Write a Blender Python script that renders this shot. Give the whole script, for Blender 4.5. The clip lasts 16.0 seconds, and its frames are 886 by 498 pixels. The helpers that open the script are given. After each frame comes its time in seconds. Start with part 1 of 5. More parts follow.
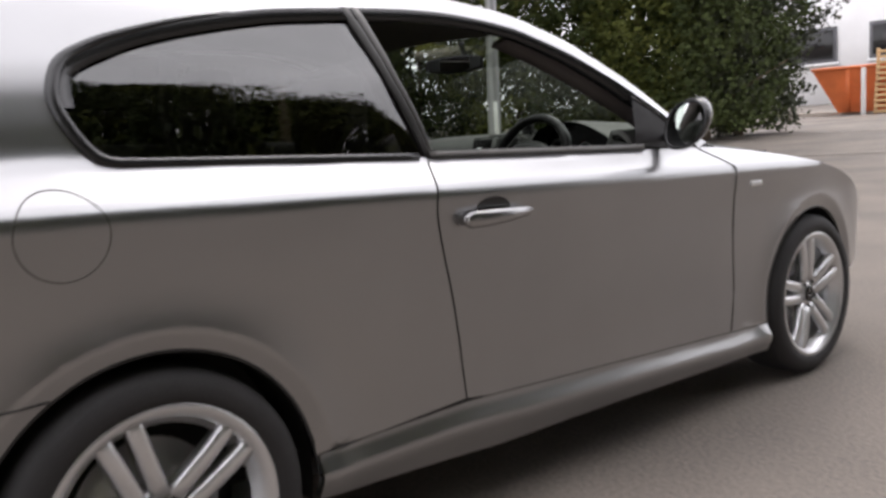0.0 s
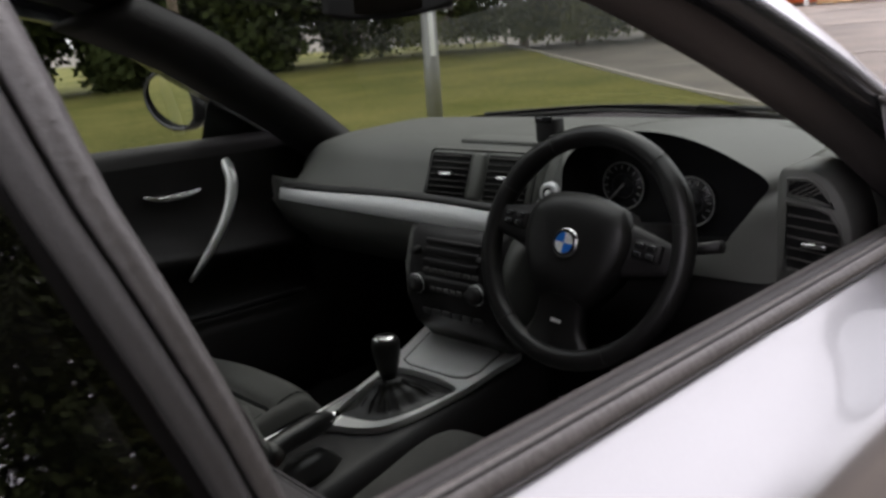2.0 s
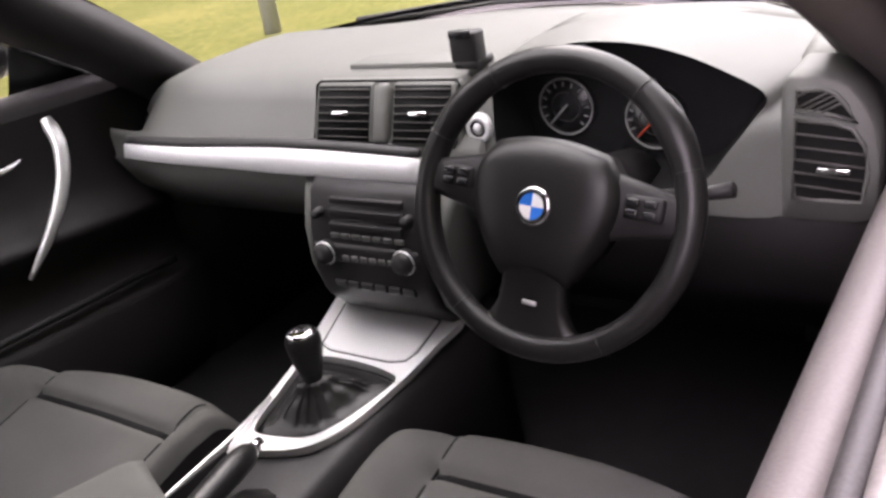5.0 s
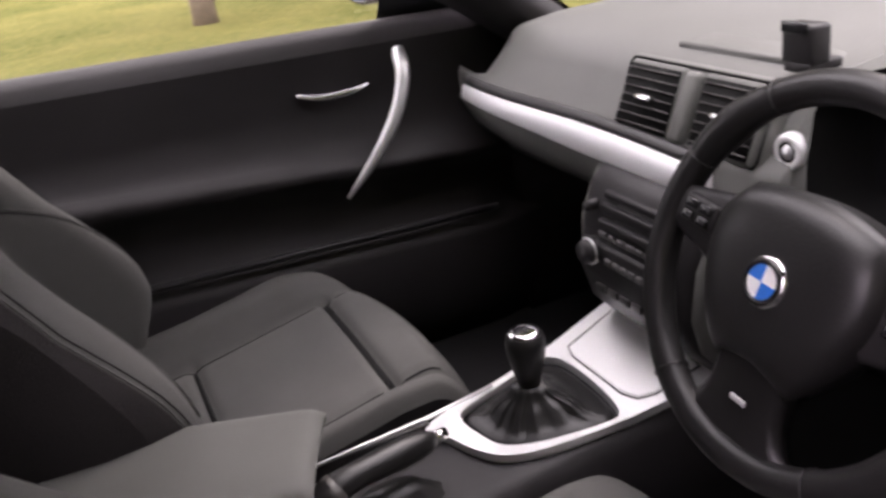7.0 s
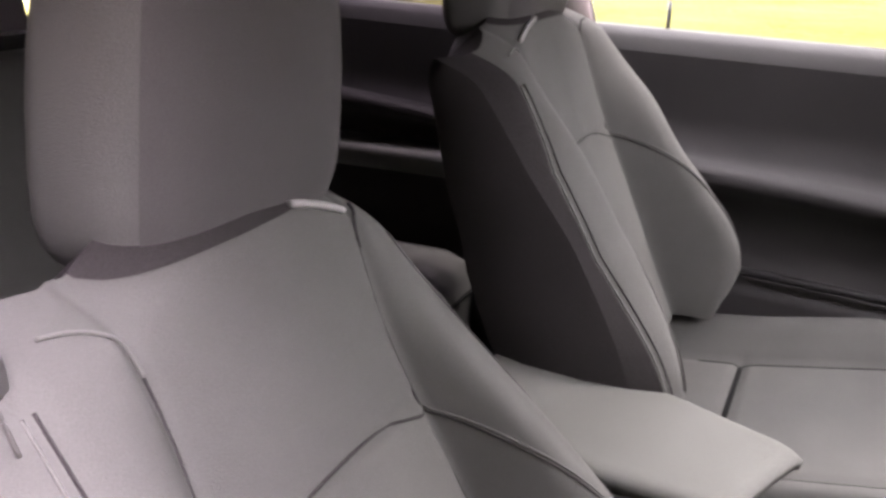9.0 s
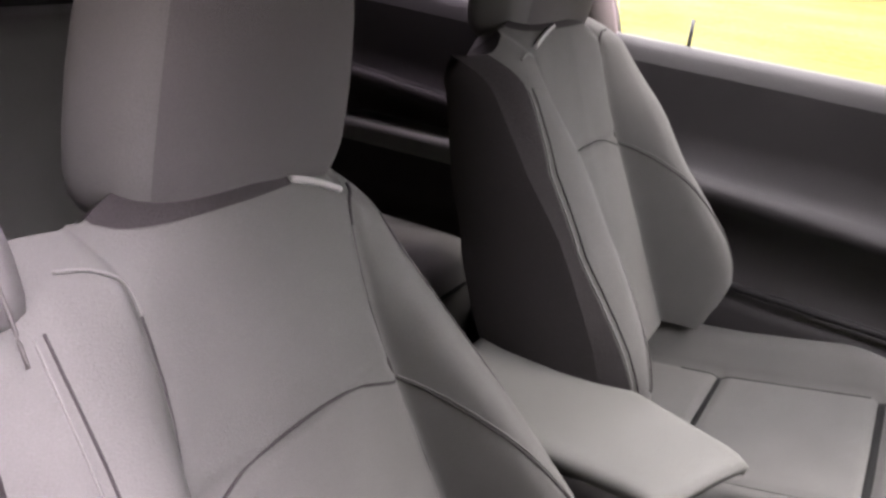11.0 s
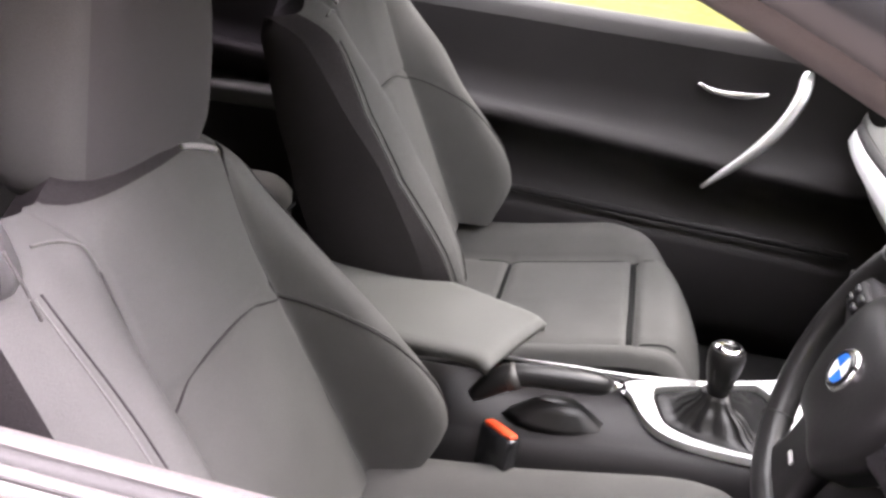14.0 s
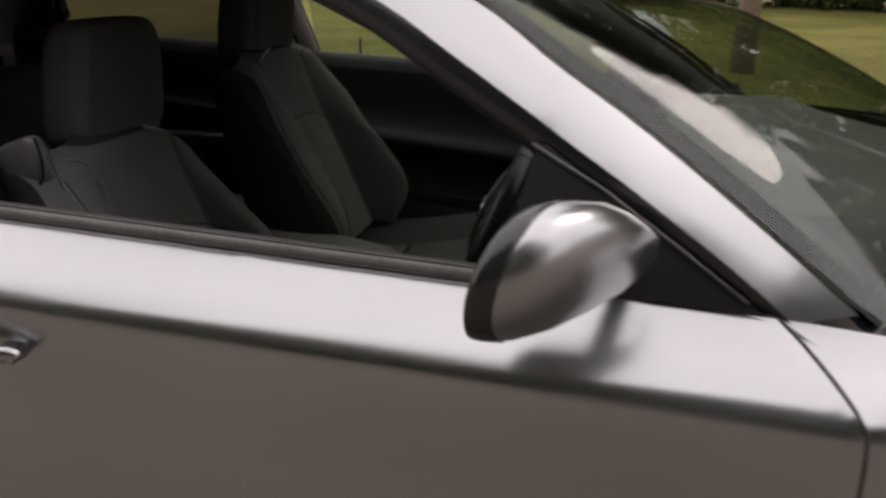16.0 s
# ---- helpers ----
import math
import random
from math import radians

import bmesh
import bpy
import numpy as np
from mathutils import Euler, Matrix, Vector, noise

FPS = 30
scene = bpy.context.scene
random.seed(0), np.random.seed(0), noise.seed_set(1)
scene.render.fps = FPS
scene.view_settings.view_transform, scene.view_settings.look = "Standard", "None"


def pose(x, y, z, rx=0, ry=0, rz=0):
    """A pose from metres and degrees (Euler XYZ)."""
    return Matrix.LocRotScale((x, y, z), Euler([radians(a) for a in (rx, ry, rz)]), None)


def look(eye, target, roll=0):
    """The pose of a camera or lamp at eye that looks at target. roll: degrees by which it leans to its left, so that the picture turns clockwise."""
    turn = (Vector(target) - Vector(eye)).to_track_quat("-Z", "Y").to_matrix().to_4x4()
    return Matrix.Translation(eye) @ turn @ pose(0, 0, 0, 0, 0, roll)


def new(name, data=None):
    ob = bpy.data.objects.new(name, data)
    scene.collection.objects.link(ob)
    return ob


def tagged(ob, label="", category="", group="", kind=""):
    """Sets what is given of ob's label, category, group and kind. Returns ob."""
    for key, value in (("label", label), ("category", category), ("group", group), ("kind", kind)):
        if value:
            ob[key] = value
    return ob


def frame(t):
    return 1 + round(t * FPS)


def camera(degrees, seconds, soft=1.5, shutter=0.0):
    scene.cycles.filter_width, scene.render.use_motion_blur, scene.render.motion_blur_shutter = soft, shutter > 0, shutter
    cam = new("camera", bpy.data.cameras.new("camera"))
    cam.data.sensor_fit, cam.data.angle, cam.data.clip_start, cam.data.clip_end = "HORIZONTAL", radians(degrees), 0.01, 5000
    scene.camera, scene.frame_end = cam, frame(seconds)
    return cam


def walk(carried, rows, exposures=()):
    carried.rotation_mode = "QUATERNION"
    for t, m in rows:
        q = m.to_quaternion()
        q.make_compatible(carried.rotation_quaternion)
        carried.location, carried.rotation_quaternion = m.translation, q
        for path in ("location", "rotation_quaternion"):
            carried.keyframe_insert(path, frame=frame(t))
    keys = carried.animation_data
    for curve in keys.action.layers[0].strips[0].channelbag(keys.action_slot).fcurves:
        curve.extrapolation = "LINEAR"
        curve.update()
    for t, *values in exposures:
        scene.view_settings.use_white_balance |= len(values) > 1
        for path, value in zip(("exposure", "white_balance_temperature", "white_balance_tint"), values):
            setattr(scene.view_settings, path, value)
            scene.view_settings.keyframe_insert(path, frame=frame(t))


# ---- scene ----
from mathutils.geometry import delaunay_2d_cdt

cam = camera(54.3, 16.0, soft=2.9, shutter=0.3)
PATH = [
    (0, (2.443, -2.001, 1.04), (0.936, -0.714, 0.771), -3.5),
    (0.5, (2.041, -1.62, 1.128), (0.502, -0.366, 0.88), -2.9),
    (1, (1.645, -1.297, 1.2), (0.163, 0.016, 0.911), -3.9),
    (1.5, (1.327, -0.985, 1.219), (-0.12, 0.34, 0.834), -5.9),
    (2, (1.086, -0.795, 1.24), (-0.291, 0.564, 0.733), -4.9),
    (2.5, (0.889, -0.688, 1.276), (-0.271, 0.779, 0.566), -7.4),
    (3, (0.824, -0.646, 1.281), (-0.241, 0.824, 0.442), -9.0),
    (3.5, (0.821, -0.638, 1.291), (-0.249, 0.839, 0.47), -9.6),
    (3.7, (0.807, -0.636, 1.283), (-0.252, 0.857, 0.478), -9.9),
    (5.8, (0.815, -0.553, 1.28), (-0.359, 0.843, 0.459), -10.9),
    (6, (0.835, -0.517, 1.286), (-0.478, 0.76, 0.482), -10.6),
    (6.5, (0.875, -0.422, 1.285), (-0.696, 0.539, 0.505), -9.0),
    (7, (0.85, -0.315, 1.261), (-0.854, 0.366, 0.467), -8.2),
    (7.5, (0.826, -0.247, 1.263), (-0.994, -0.014, 0.468), -6.3),
    (8, (0.827, -0.185, 1.257), (-1.003, -0.394, 0.479), -4.1),
    (8.5, (0.834, -0.159, 1.231), (-0.936, -0.727, 0.493), -1.4),
    (9, (0.834, -0.15, 1.214), (-0.857, -0.955, 0.512), 0.5),
    (9.2, (0.835, -0.15, 1.218), (-0.833, -1.008, 0.523), 1.1),
    (11.3, (0.9, -0.077, 1.257), (-0.761, -0.895, 0.5), 7.4),
    (11.5, (0.923, -0.078, 1.272), (-0.758, -0.829, 0.49), 8.9),
    (12, (0.966, -0.087, 1.302), (-0.747, -0.696, 0.469), 9.6),
    (12.5, (1.01, -0.1, 1.323), (-0.733, -0.566, 0.46), 8.2),
    (13, (1.042, -0.106, 1.333), (-0.728, -0.498, 0.486), 7.7),
    (13.5, (1.076, -0.104, 1.336), (-0.698, -0.465, 0.485), 6.1),
    (14, (1.098, -0.094, 1.329), (-0.676, -0.425, 0.467), 5.3),
    (14.5, (1.149, -0.041, 1.334), (-0.614, -0.436, 0.478), 3.7),
    (15, (1.295, 0.116, 1.344), (-0.468, -0.415, 0.562), 2.0),
    (15.5, (1.519, 0.242, 1.323), (-0.28, -0.288, 0.629), 0.4),
    (16, (1.749, 0.42, 1.323), (-0.07, -0.037, 0.69), 0.7),
]
walk(cam, [(t, look(eye, target, roll)) for t, eye, target, roll in PATH],
     exposures=[(0, -0.25, 6500, 15), (1.0, -0.35, 6500, 14), (1.7, -0.42, 6500, 18), (2.0, -0.05, 6500, 20), (2.5, 1.25, 6750, 26), (3.2, 2.05, 6700, 32), (6.0, 1.92, 6700, 36), (7.0, 1.76, 6700, 39), (7.5, 1.92, 6750, 39), (8.0, 3.02, 6800, 37), (9.0, 3.08, 6650, 36), (12.5, 3.0, 6650, 34), (14.5, 3.10, 6600, 30), (15.0, 2.18, 6650, 25), (15.5, 0.45, 6750, 22), (16, -0.48, 6900, 18)])

# ---------------------------------------------------------------- world and light
world = bpy.data.worlds.new("sky")
scene.world = world
world.use_nodes = True
wn = world.node_tree
sky = wn.nodes.new("ShaderNodeTexSky")
sky.sky_type, sky.sun_disc = "NISHITA", False
sky.sun_elevation, sky.sun_rotation = radians(53), radians(325)
soft_sky = wn.nodes.new("ShaderNodeHueSaturation")
soft_sky.inputs["Saturation"].default_value = 0.25
wn.links.new(sky.outputs[0], soft_sky.inputs["Color"])
cloud = wn.nodes.new("ShaderNodeMix")
cloud.data_type = "RGBA"
cloud.inputs["Factor"].default_value = 0.65
# overcast: the zenith brighter than the horizon
way = wn.nodes.new("ShaderNodeTexCoord")
split = wn.nodes.new("ShaderNodeSeparateXYZ")
wn.links.new(way.outputs["Generated"], split.inputs[0])
height = wn.nodes.new("ShaderNodeMapRange")
height.inputs["From Min"].default_value, height.inputs["From Max"].default_value = 0.0, 0.9
wn.links.new(split.outputs["Z"], height.inputs["Value"])
veil = wn.nodes.new("ShaderNodeMix")
veil.data_type = "RGBA"
veil.inputs["A"].default_value, veil.inputs["B"].default_value = (12.5, 12.5, 12.7, 1), (20.0, 20.0, 20.4, 1)
wn.links.new(height.outputs[0], veil.inputs["Factor"])
# soft uneven cloud
puffs = wn.nodes.new("ShaderNodeTexNoise")
puffs.inputs["Scale"].default_value, puffs.inputs["Detail"].default_value, puffs.inputs["Roughness"].default_value = 2.2, 6, 0.6
wn.links.new(way.outputs["Generated"], puffs.inputs["Vector"])
thick = wn.nodes.new("ShaderNodeMapRange")
thick.inputs["From Min"].default_value, thick.inputs["From Max"].default_value = 0.3, 0.7
thick.inputs["To Min"].default_value, thick.inputs["To Max"].default_value = 0.72, 1.28
wn.links.new(puffs.outputs["Fac"], thick.inputs["Value"])
clouded = wn.nodes.new("ShaderNodeVectorMath")
clouded.operation = "MULTIPLY"
wn.links.new(veil.outputs["Result"], clouded.inputs[0])
wn.links.new(thick.outputs[0], clouded.inputs[1])
wn.links.new(clouded.outputs[0], cloud.inputs["B"])
wn.links.new(soft_sky.outputs[0], cloud.inputs["A"])
wn.links.new(cloud.outputs["Result"], wn.nodes["Background"].inputs["Color"])
wn.nodes["Background"].inputs["Strength"].default_value = 0.215
sun = new("sun", bpy.data.lights.new("sun", "SUN"))
sun.data.energy, sun.data.angle, sun.data.color = 1.3, radians(24), (1, 0.96, 0.9)
sun.matrix_basis = look((-3.5, 5, 8), (0, 0, 0))


# ---------------------------------------------------------------- materials
def mat(name, base, rough=0.5, metal=0.0, vary=0.12, scale=6.0, fine=120.0, bump=0.0, coat=0.0, second=None, spec=0.5):
    """Procedural surface: colour varied at two scales, fine relief."""
    m = bpy.data.materials.new(name)
    m.use_nodes = True
    nt = m.node_tree
    p = nt.nodes["Principled BSDF"]
    co = nt.nodes.new("ShaderNodeTexCoord")
    n1, n2 = nt.nodes.new("ShaderNodeTexNoise"), nt.nodes.new("ShaderNodeTexNoise")
    n1.inputs["Scale"].default_value, n2.inputs["Scale"].default_value = scale, fine
    n1.inputs["Detail"].default_value, n2.inputs["Detail"].default_value = 5, 3
    for n in (n1, n2):
        nt.links.new(co.outputs["Object"], n.inputs["Vector"])
    add = nt.nodes.new("ShaderNodeMath")
    add.operation = "ADD"
    nt.links.new(n1.outputs["Fac"], add.inputs[0])
    nt.links.new(n2.outputs["Fac"], add.inputs[1])
    ramp = nt.nodes.new("ShaderNodeMapRange")
    ramp.inputs["From Min"].default_value, ramp.inputs["From Max"].default_value = 0.6, 1.4
    nt.links.new(add.outputs[0], ramp.inputs["Value"])
    mix = nt.nodes.new("ShaderNodeMix")
    mix.data_type = "RGBA"
    dark = [c * (1 - vary) for c in base]
    light = [min(1, c * (1 + vary)) for c in base] if second is None else second
    mix.inputs["A"].default_value, mix.inputs["B"].default_value = (*dark, 1), (*light, 1)
    nt.links.new(ramp.outputs[0], mix.inputs["Factor"])
    nt.links.new(mix.outputs["Result"], p.inputs["Base Color"])
    p.inputs["Roughness"].default_value, p.inputs["Metallic"].default_value = rough, metal
    p.inputs["Coat Weight"].default_value, p.inputs["Coat Roughness"].default_value = coat, 0.04
    p.inputs["Specular IOR Level"].default_value = spec
    if bump:
        b = nt.nodes.new("ShaderNodeBump")
        b.inputs["Strength"].default_value, b.inputs["Distance"].default_value = bump, 0.004
        nt.links.new(n2.outputs["Fac"], b.inputs["Height"])
        nt.links.new(b.outputs[0], p.inputs["Normal"])
    return m


def glass(name, tint, gloss=1.0, base=0.045):
    """Clear or tinted pane: light passes straight through, the surface mirrors more at a flat angle."""
    m = bpy.data.materials.new(name)
    m.use_nodes = True
    nt = m.node_tree
    nt.nodes.remove(nt.nodes["Principled BSDF"])
    tr, gl, mx, lw, pw, ma = (nt.nodes.new("ShaderNode" + k) for k in ("BsdfTransparent", "BsdfGlossy", "MixShader", "LayerWeight", "Math", "Math"))
    tr.inputs["Color"].default_value = (*tint, 1)
    gl.inputs["Roughness"].default_value = 0.0
    gl.inputs["Color"].default_value = (gloss, gloss, gloss, 1)
    lw.inputs["Blend"].default_value = 0.5
    pw.operation, ma.operation = "POWER", "MULTIPLY_ADD"
    pw.inputs[1].default_value = 5.0
    ma.inputs[1].default_value, ma.inputs[2].default_value = 1 - base, base
    nt.links.new(lw.outputs["Facing"], pw.inputs[0])
    nt.links.new(pw.outputs[0], ma.inputs[0])
    nt.links.new(ma.outputs[0], mx.inputs[0])
    nt.links.new(tr.outputs[0], mx.inputs[1])
    nt.links.new(gl.outputs[0], mx.inputs[2])
    nt.links.new(mx.outputs[0], nt.nodes["Material Output"].inputs["Surface"])
    return m


PAINT = mat("silver grey metallic paint", (0.315, 0.315, 0.320), 0.29, 1.0, 0.07, 3, 900, 0.02, coat=0.55)
BLACK = mat("black gloss trim", (0.012, 0.012, 0.013), 0.25, 0, 0.2, 10, 300, 0.02)
RUBBER = mat("black rubber", (0.02, 0.019, 0.018), 0.65, 0, 0.25, 12, 250, 0.2)
STRIP = mat("weathered grey belt strip", (0.115, 0.108, 0.102), 0.4, 0, 0.3, 14, 160, 0.2)
SEAL = mat("grey weather strip", (0.048, 0.045, 0.042), 0.45, 0, 0.25, 20, 200, 0.2)
PLASTIC = mat("black grained plastic", (0.0165, 0.0153, 0.016), 0.46, 0, 0.2, 8, 420, 0.12, spec=0.28)
DASHPAD = mat("grey soft-touch dash", (0.095, 0.096, 0.089), 0.55, 0, 0.12, 5, 480, 0.15)
CLOTH = mat("anthracite seat cloth", (0.080, 0.0795, 0.075), 0.85, 0, 0.14, 9, 700, 0.25, spec=0.25)
CLOTH2 = mat("smooth seat centre cloth", (0.10, 0.10, 0.093), 0.8, 0, 0.15, 7, 600, 0.4)
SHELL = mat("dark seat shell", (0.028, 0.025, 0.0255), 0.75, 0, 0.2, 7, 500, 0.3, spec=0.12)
HEADFRONT = mat("dark headrest front", (0.048, 0.045, 0.044), 0.85, 0, 0.14, 9, 700, 0.25)
SLAT = mat("grey vent plastic", (0.026, 0.025, 0.025), 0.45, 0, 0.15, 8, 420, 0.1)
SEAM = mat("black seam thread", (0.010, 0.010, 0.010), 0.85, spec=0.1)
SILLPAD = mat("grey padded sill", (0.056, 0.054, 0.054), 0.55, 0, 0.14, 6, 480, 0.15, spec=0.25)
BELTPAD = mat("pale sill pad", (0.098, 0.090, 0.085), 0.55, 0, 0.2, 8, 300, 0.15, spec=0.35)
LINING = mat("dark grey door lining", (0.029, 0.0265, 0.0275), 0.58, 0, 0.2, 6, 420, 0.12, spec=0.3)
WELT = mat("pale grey welt", (0.26, 0.25, 0.245), 0.5, 0, 0.1, 20, 300, 0.1)
GREYCAP = mat("grey satin plastic", (0.095, 0.092, 0.090), 0.38, 0, 0.12, 10, 300, 0.06)
ALU = mat("brushed silver trim", (0.78, 0.78, 0.78), 0.38, 0.75, 0.05, 4, 500, 0.08)
SILVER = mat("satin silver lacquer", (0.80, 0.80, 0.81), 0.42, 0.35, 0.04, 4, 500, 0.05)
CHROME = mat("chrome", (0.8, 0.8, 0.8), 0.1, 1.0, 0.03)
RIM = mat("silver alloy", (0.62, 0.62, 0.63), 0.3, 0.8, 0.06, 6, 200, 0.03, coat=0.5)
TYRE = mat("tyre rubber", (0.019, 0.0175, 0.018), 0.75, 0, 0.3, 14, 180, 0.3)
LEATHER = mat("black leather", (0.011, 0.0105, 0.0105), 0.38, 0, 0.25, 15, 350, 0.10, spec=0.42)
CARPET = mat("black carpet", (0.018, 0.0165, 0.0175), 0.95, 0, 0.3, 20, 500, 0.6)
HEADLINER = mat("dark headliner", (0.064, 0.054, 0.050), 0.9, 0, 0.15, 8, 500, 0.3)
WHITE = mat("white paint", (0.8, 0.8, 0.8), 0.4, 0, 0.04)
BLUE = mat("blue enamel", (0.02, 0.17, 0.62), 0.25, 0, 0.05)
REDP = mat("orange red plastic", (0.75, 0.09, 0.03), 0.4, 0, 0.1)
DARKGLASS = glass("privacy glass", (0.15, 0.145, 0.15), 1.0, 0.105)
CLEARGLASS = glass("windscreen glass", (0.57, 0.625, 0.575))
MIRROR = mat("mirror glass", (0.85, 0.87, 0.88), 0.01, 1.0, 0.0)
ASPHALT = mat("worn brown-grey asphalt", (0.135, 0.119, 0.108), 0.85, 0, 0.35, 0.7, 60, 0.8, second=(0.245, 0.208, 0.172))
KERB = mat("concrete kerb", (0.42, 0.38, 0.33), 0.85, 0, 0.2, 3, 80, 0.5)
GRASS = mat("grass", (0.085, 0.115, 0.02), 0.95, 0, 0.35, 0.5, 14, 0.8, second=(0.24, 0.21, 0.07), spec=0.1)
BARK = mat("bark", (0.16, 0.12, 0.085), 0.9, 0, 0.35, 8, 60, 0.9)
LEAF = mat("dark foliage", (0.022, 0.034, 0.013), 0.7, 0, 0.3, 0.9, 4, 0.2, second=(0.085, 0.105, 0.035), spec=0.12)


# ---------------------------------------------------------------- mesh helpers
def part(name, bm, material, parent=None, label="", smooth=True):
    """Links a bmesh as one mesh object, under a thing or a part."""
    me = bpy.data.meshes.new(name)
    bmesh.ops.recalc_face_normals(bm, faces=bm.faces)
    if smooth:
        for f in bm.faces:
            f.smooth = True
    bm.to_mesh(me)
    bm.free()
    me.materials.append(material)
    ob = new(name, me)
    ob.parent = parent
    if label:
        ob["label"] = label
    return ob


def thing(name, label, category, group="", kind=""):
    return tagged(new(name), label, category, group, kind)


def loft(rings, closed=True, cap=True, bm=None):
    """Skin over rings of points; closed: each ring closes on itself."""
    bm = bm or bmesh.new()
    vs = [[bm.verts.new(p) for p in r] for r in rings]
    n = len(rings[0])
    for a, b in zip(vs, vs[1:]):
        for i in range(n if closed else n - 1):
            j = (i + 1) % n
            bm.faces.new((a[i], a[j], b[j], b[i]))
    if cap and closed:
        bm.faces.new(vs[0])
        bm.faces.new(list(reversed(vs[-1])))
    return bm


def spline(pts, n):
    """Catmull-Rom through points, n samples in all."""
    p = [Vector(q) for q in pts]
    p = [2 * p[0] - p[1]] + p + [2 * p[-1] - p[-2]]
    m = len(p) - 3
    out = []
    for k in range(n):
        u = k / (n - 1) * m
        i = min(int(u), m - 1)
        t = u - i
        a, b, c, d = p[i:i + 4]
        out.append(0.5 * (2 * b + (c - a) * t + (2 * a - 5 * b + 4 * c - d) * t * t + (3 * b - a - 3 * c + d) * t ** 3))
    return out


def tube(pts, r, sides=8, closed=False, flat=1.0, up=(0, 0, 1), bm=None):
    """Round or flattened tube along points; r may be a list."""
    pts = [Vector(p) for p in pts]
    rings = []
    n = len(pts)
    for i, p in enumerate(pts):
        a, b = pts[i - 1 if closed or i else 0], pts[(i + 1) % n if closed else min(i + 1, n - 1)]
        t = (b - a).normalized()
        u = Vector(up)
        u = u - t * u.dot(t)
        if u.length < 1e-4:
            u = Vector((1, 0, 0)) - t * t.x
        u.normalize()
        v = t.cross(u)
        rr = r[i] if isinstance(r, (list, tuple)) else r
        rings.append([p + (u * math.cos(q) * flat + v * math.sin(q)) * rr for q in (2 * math.pi * k / sides for k in range(sides))])
    if closed:
        rings.append(rings[0])
        bm = loft(rings, True, False, bm)
        bmesh.ops.remove_doubles(bm, verts=bm.verts, dist=1e-6)
        return bm
    return loft(rings, True, True, bm)


def box(x0, x1, y0, y1, z0, z1, bevel=0.0, seg=2):
    bm = bmesh.new()
    bmesh.ops.create_cube(bm, size=1, matrix=Matrix.Translation(((x0 + x1) / 2, (y0 + y1) / 2, (z0 + z1) / 2)) @ Matrix.Diagonal((x1 - x0, y1 - y0, z1 - z0, 1)))
    if bevel:
        bmesh.ops.bevel(bm, geom=bm.edges[:], offset=bevel, segments=seg, affect="EDGES", profile=0.5)
    return bm


def lathe(profile, n=32, axis="x", cap=True):
    """Turned body: profile of (along, radius), round the x axis by default."""
    rings = []
    for a, r in profile:
        ring = []
        for k in range(n):
            q = 2 * math.pi * k / n
            c, s = r * math.cos(q), r * math.sin(q)
            ring.append((a, c, s) if axis == "x" else (c, s, a) if axis == "z" else (c, a, s))
        rings.append(ring)
    return loft(rings, True, cap)


def pillow(fn, nu, nv, back):
    """Closed body over a front sheet fn(u, v), u and v from 0 to 1, with a back sheet back(u, v)."""
    bm = bmesh.new()
    f = [[bm.verts.new(fn(i / nu, j / nv)) for j in range(nv + 1)] for i in range(nu + 1)]
    b = [[bm.verts.new(back(i / nu, j / nv)) for j in range(nv + 1)] for i in range(nu + 1)]
    for i in range(nu):
        for j in range(nv):
            bm.faces.new((f[i][j], f[i + 1][j], f[i + 1][j + 1], f[i][j + 1]))
            bm.faces.new((b[i][j], b[i][j + 1], b[i + 1][j + 1], b[i + 1][j]))
    edge = [(i, 0) for i in range(nu)] + [(nu, j) for j in range(nv)] + [(i, nv) for i in range(nu, 0, -1)] + [(0, j) for j in range(nv, 0, -1)]
    for (i, j), (k, l) in zip(edge, edge[1:] + edge[:1]):
        bm.faces.new((f[i][j], b[i][j], b[k][l], f[k][l]))
    return bm


def lerp(x, xs, ys):
    return float(np.interp(x, xs, ys))


def bump1(x):
    """Smooth bell from 1 at 0 to 0 at 1."""
    x = min(1, abs(x))
    return (1 - x * x) ** 2


# ---------------------------------------------------------------- the car's side surface
def belt(y):
    return lerp(y, [-1.5, -0.63, 0.0, 0.6, 1.5], [1.022, 0.980, 0.957, 0.936, 0.90])


def crease(y):
    return 0.883 - 0.032 * y


WHEELS = ((-1.387, 0.303), (1.272, 0.318))


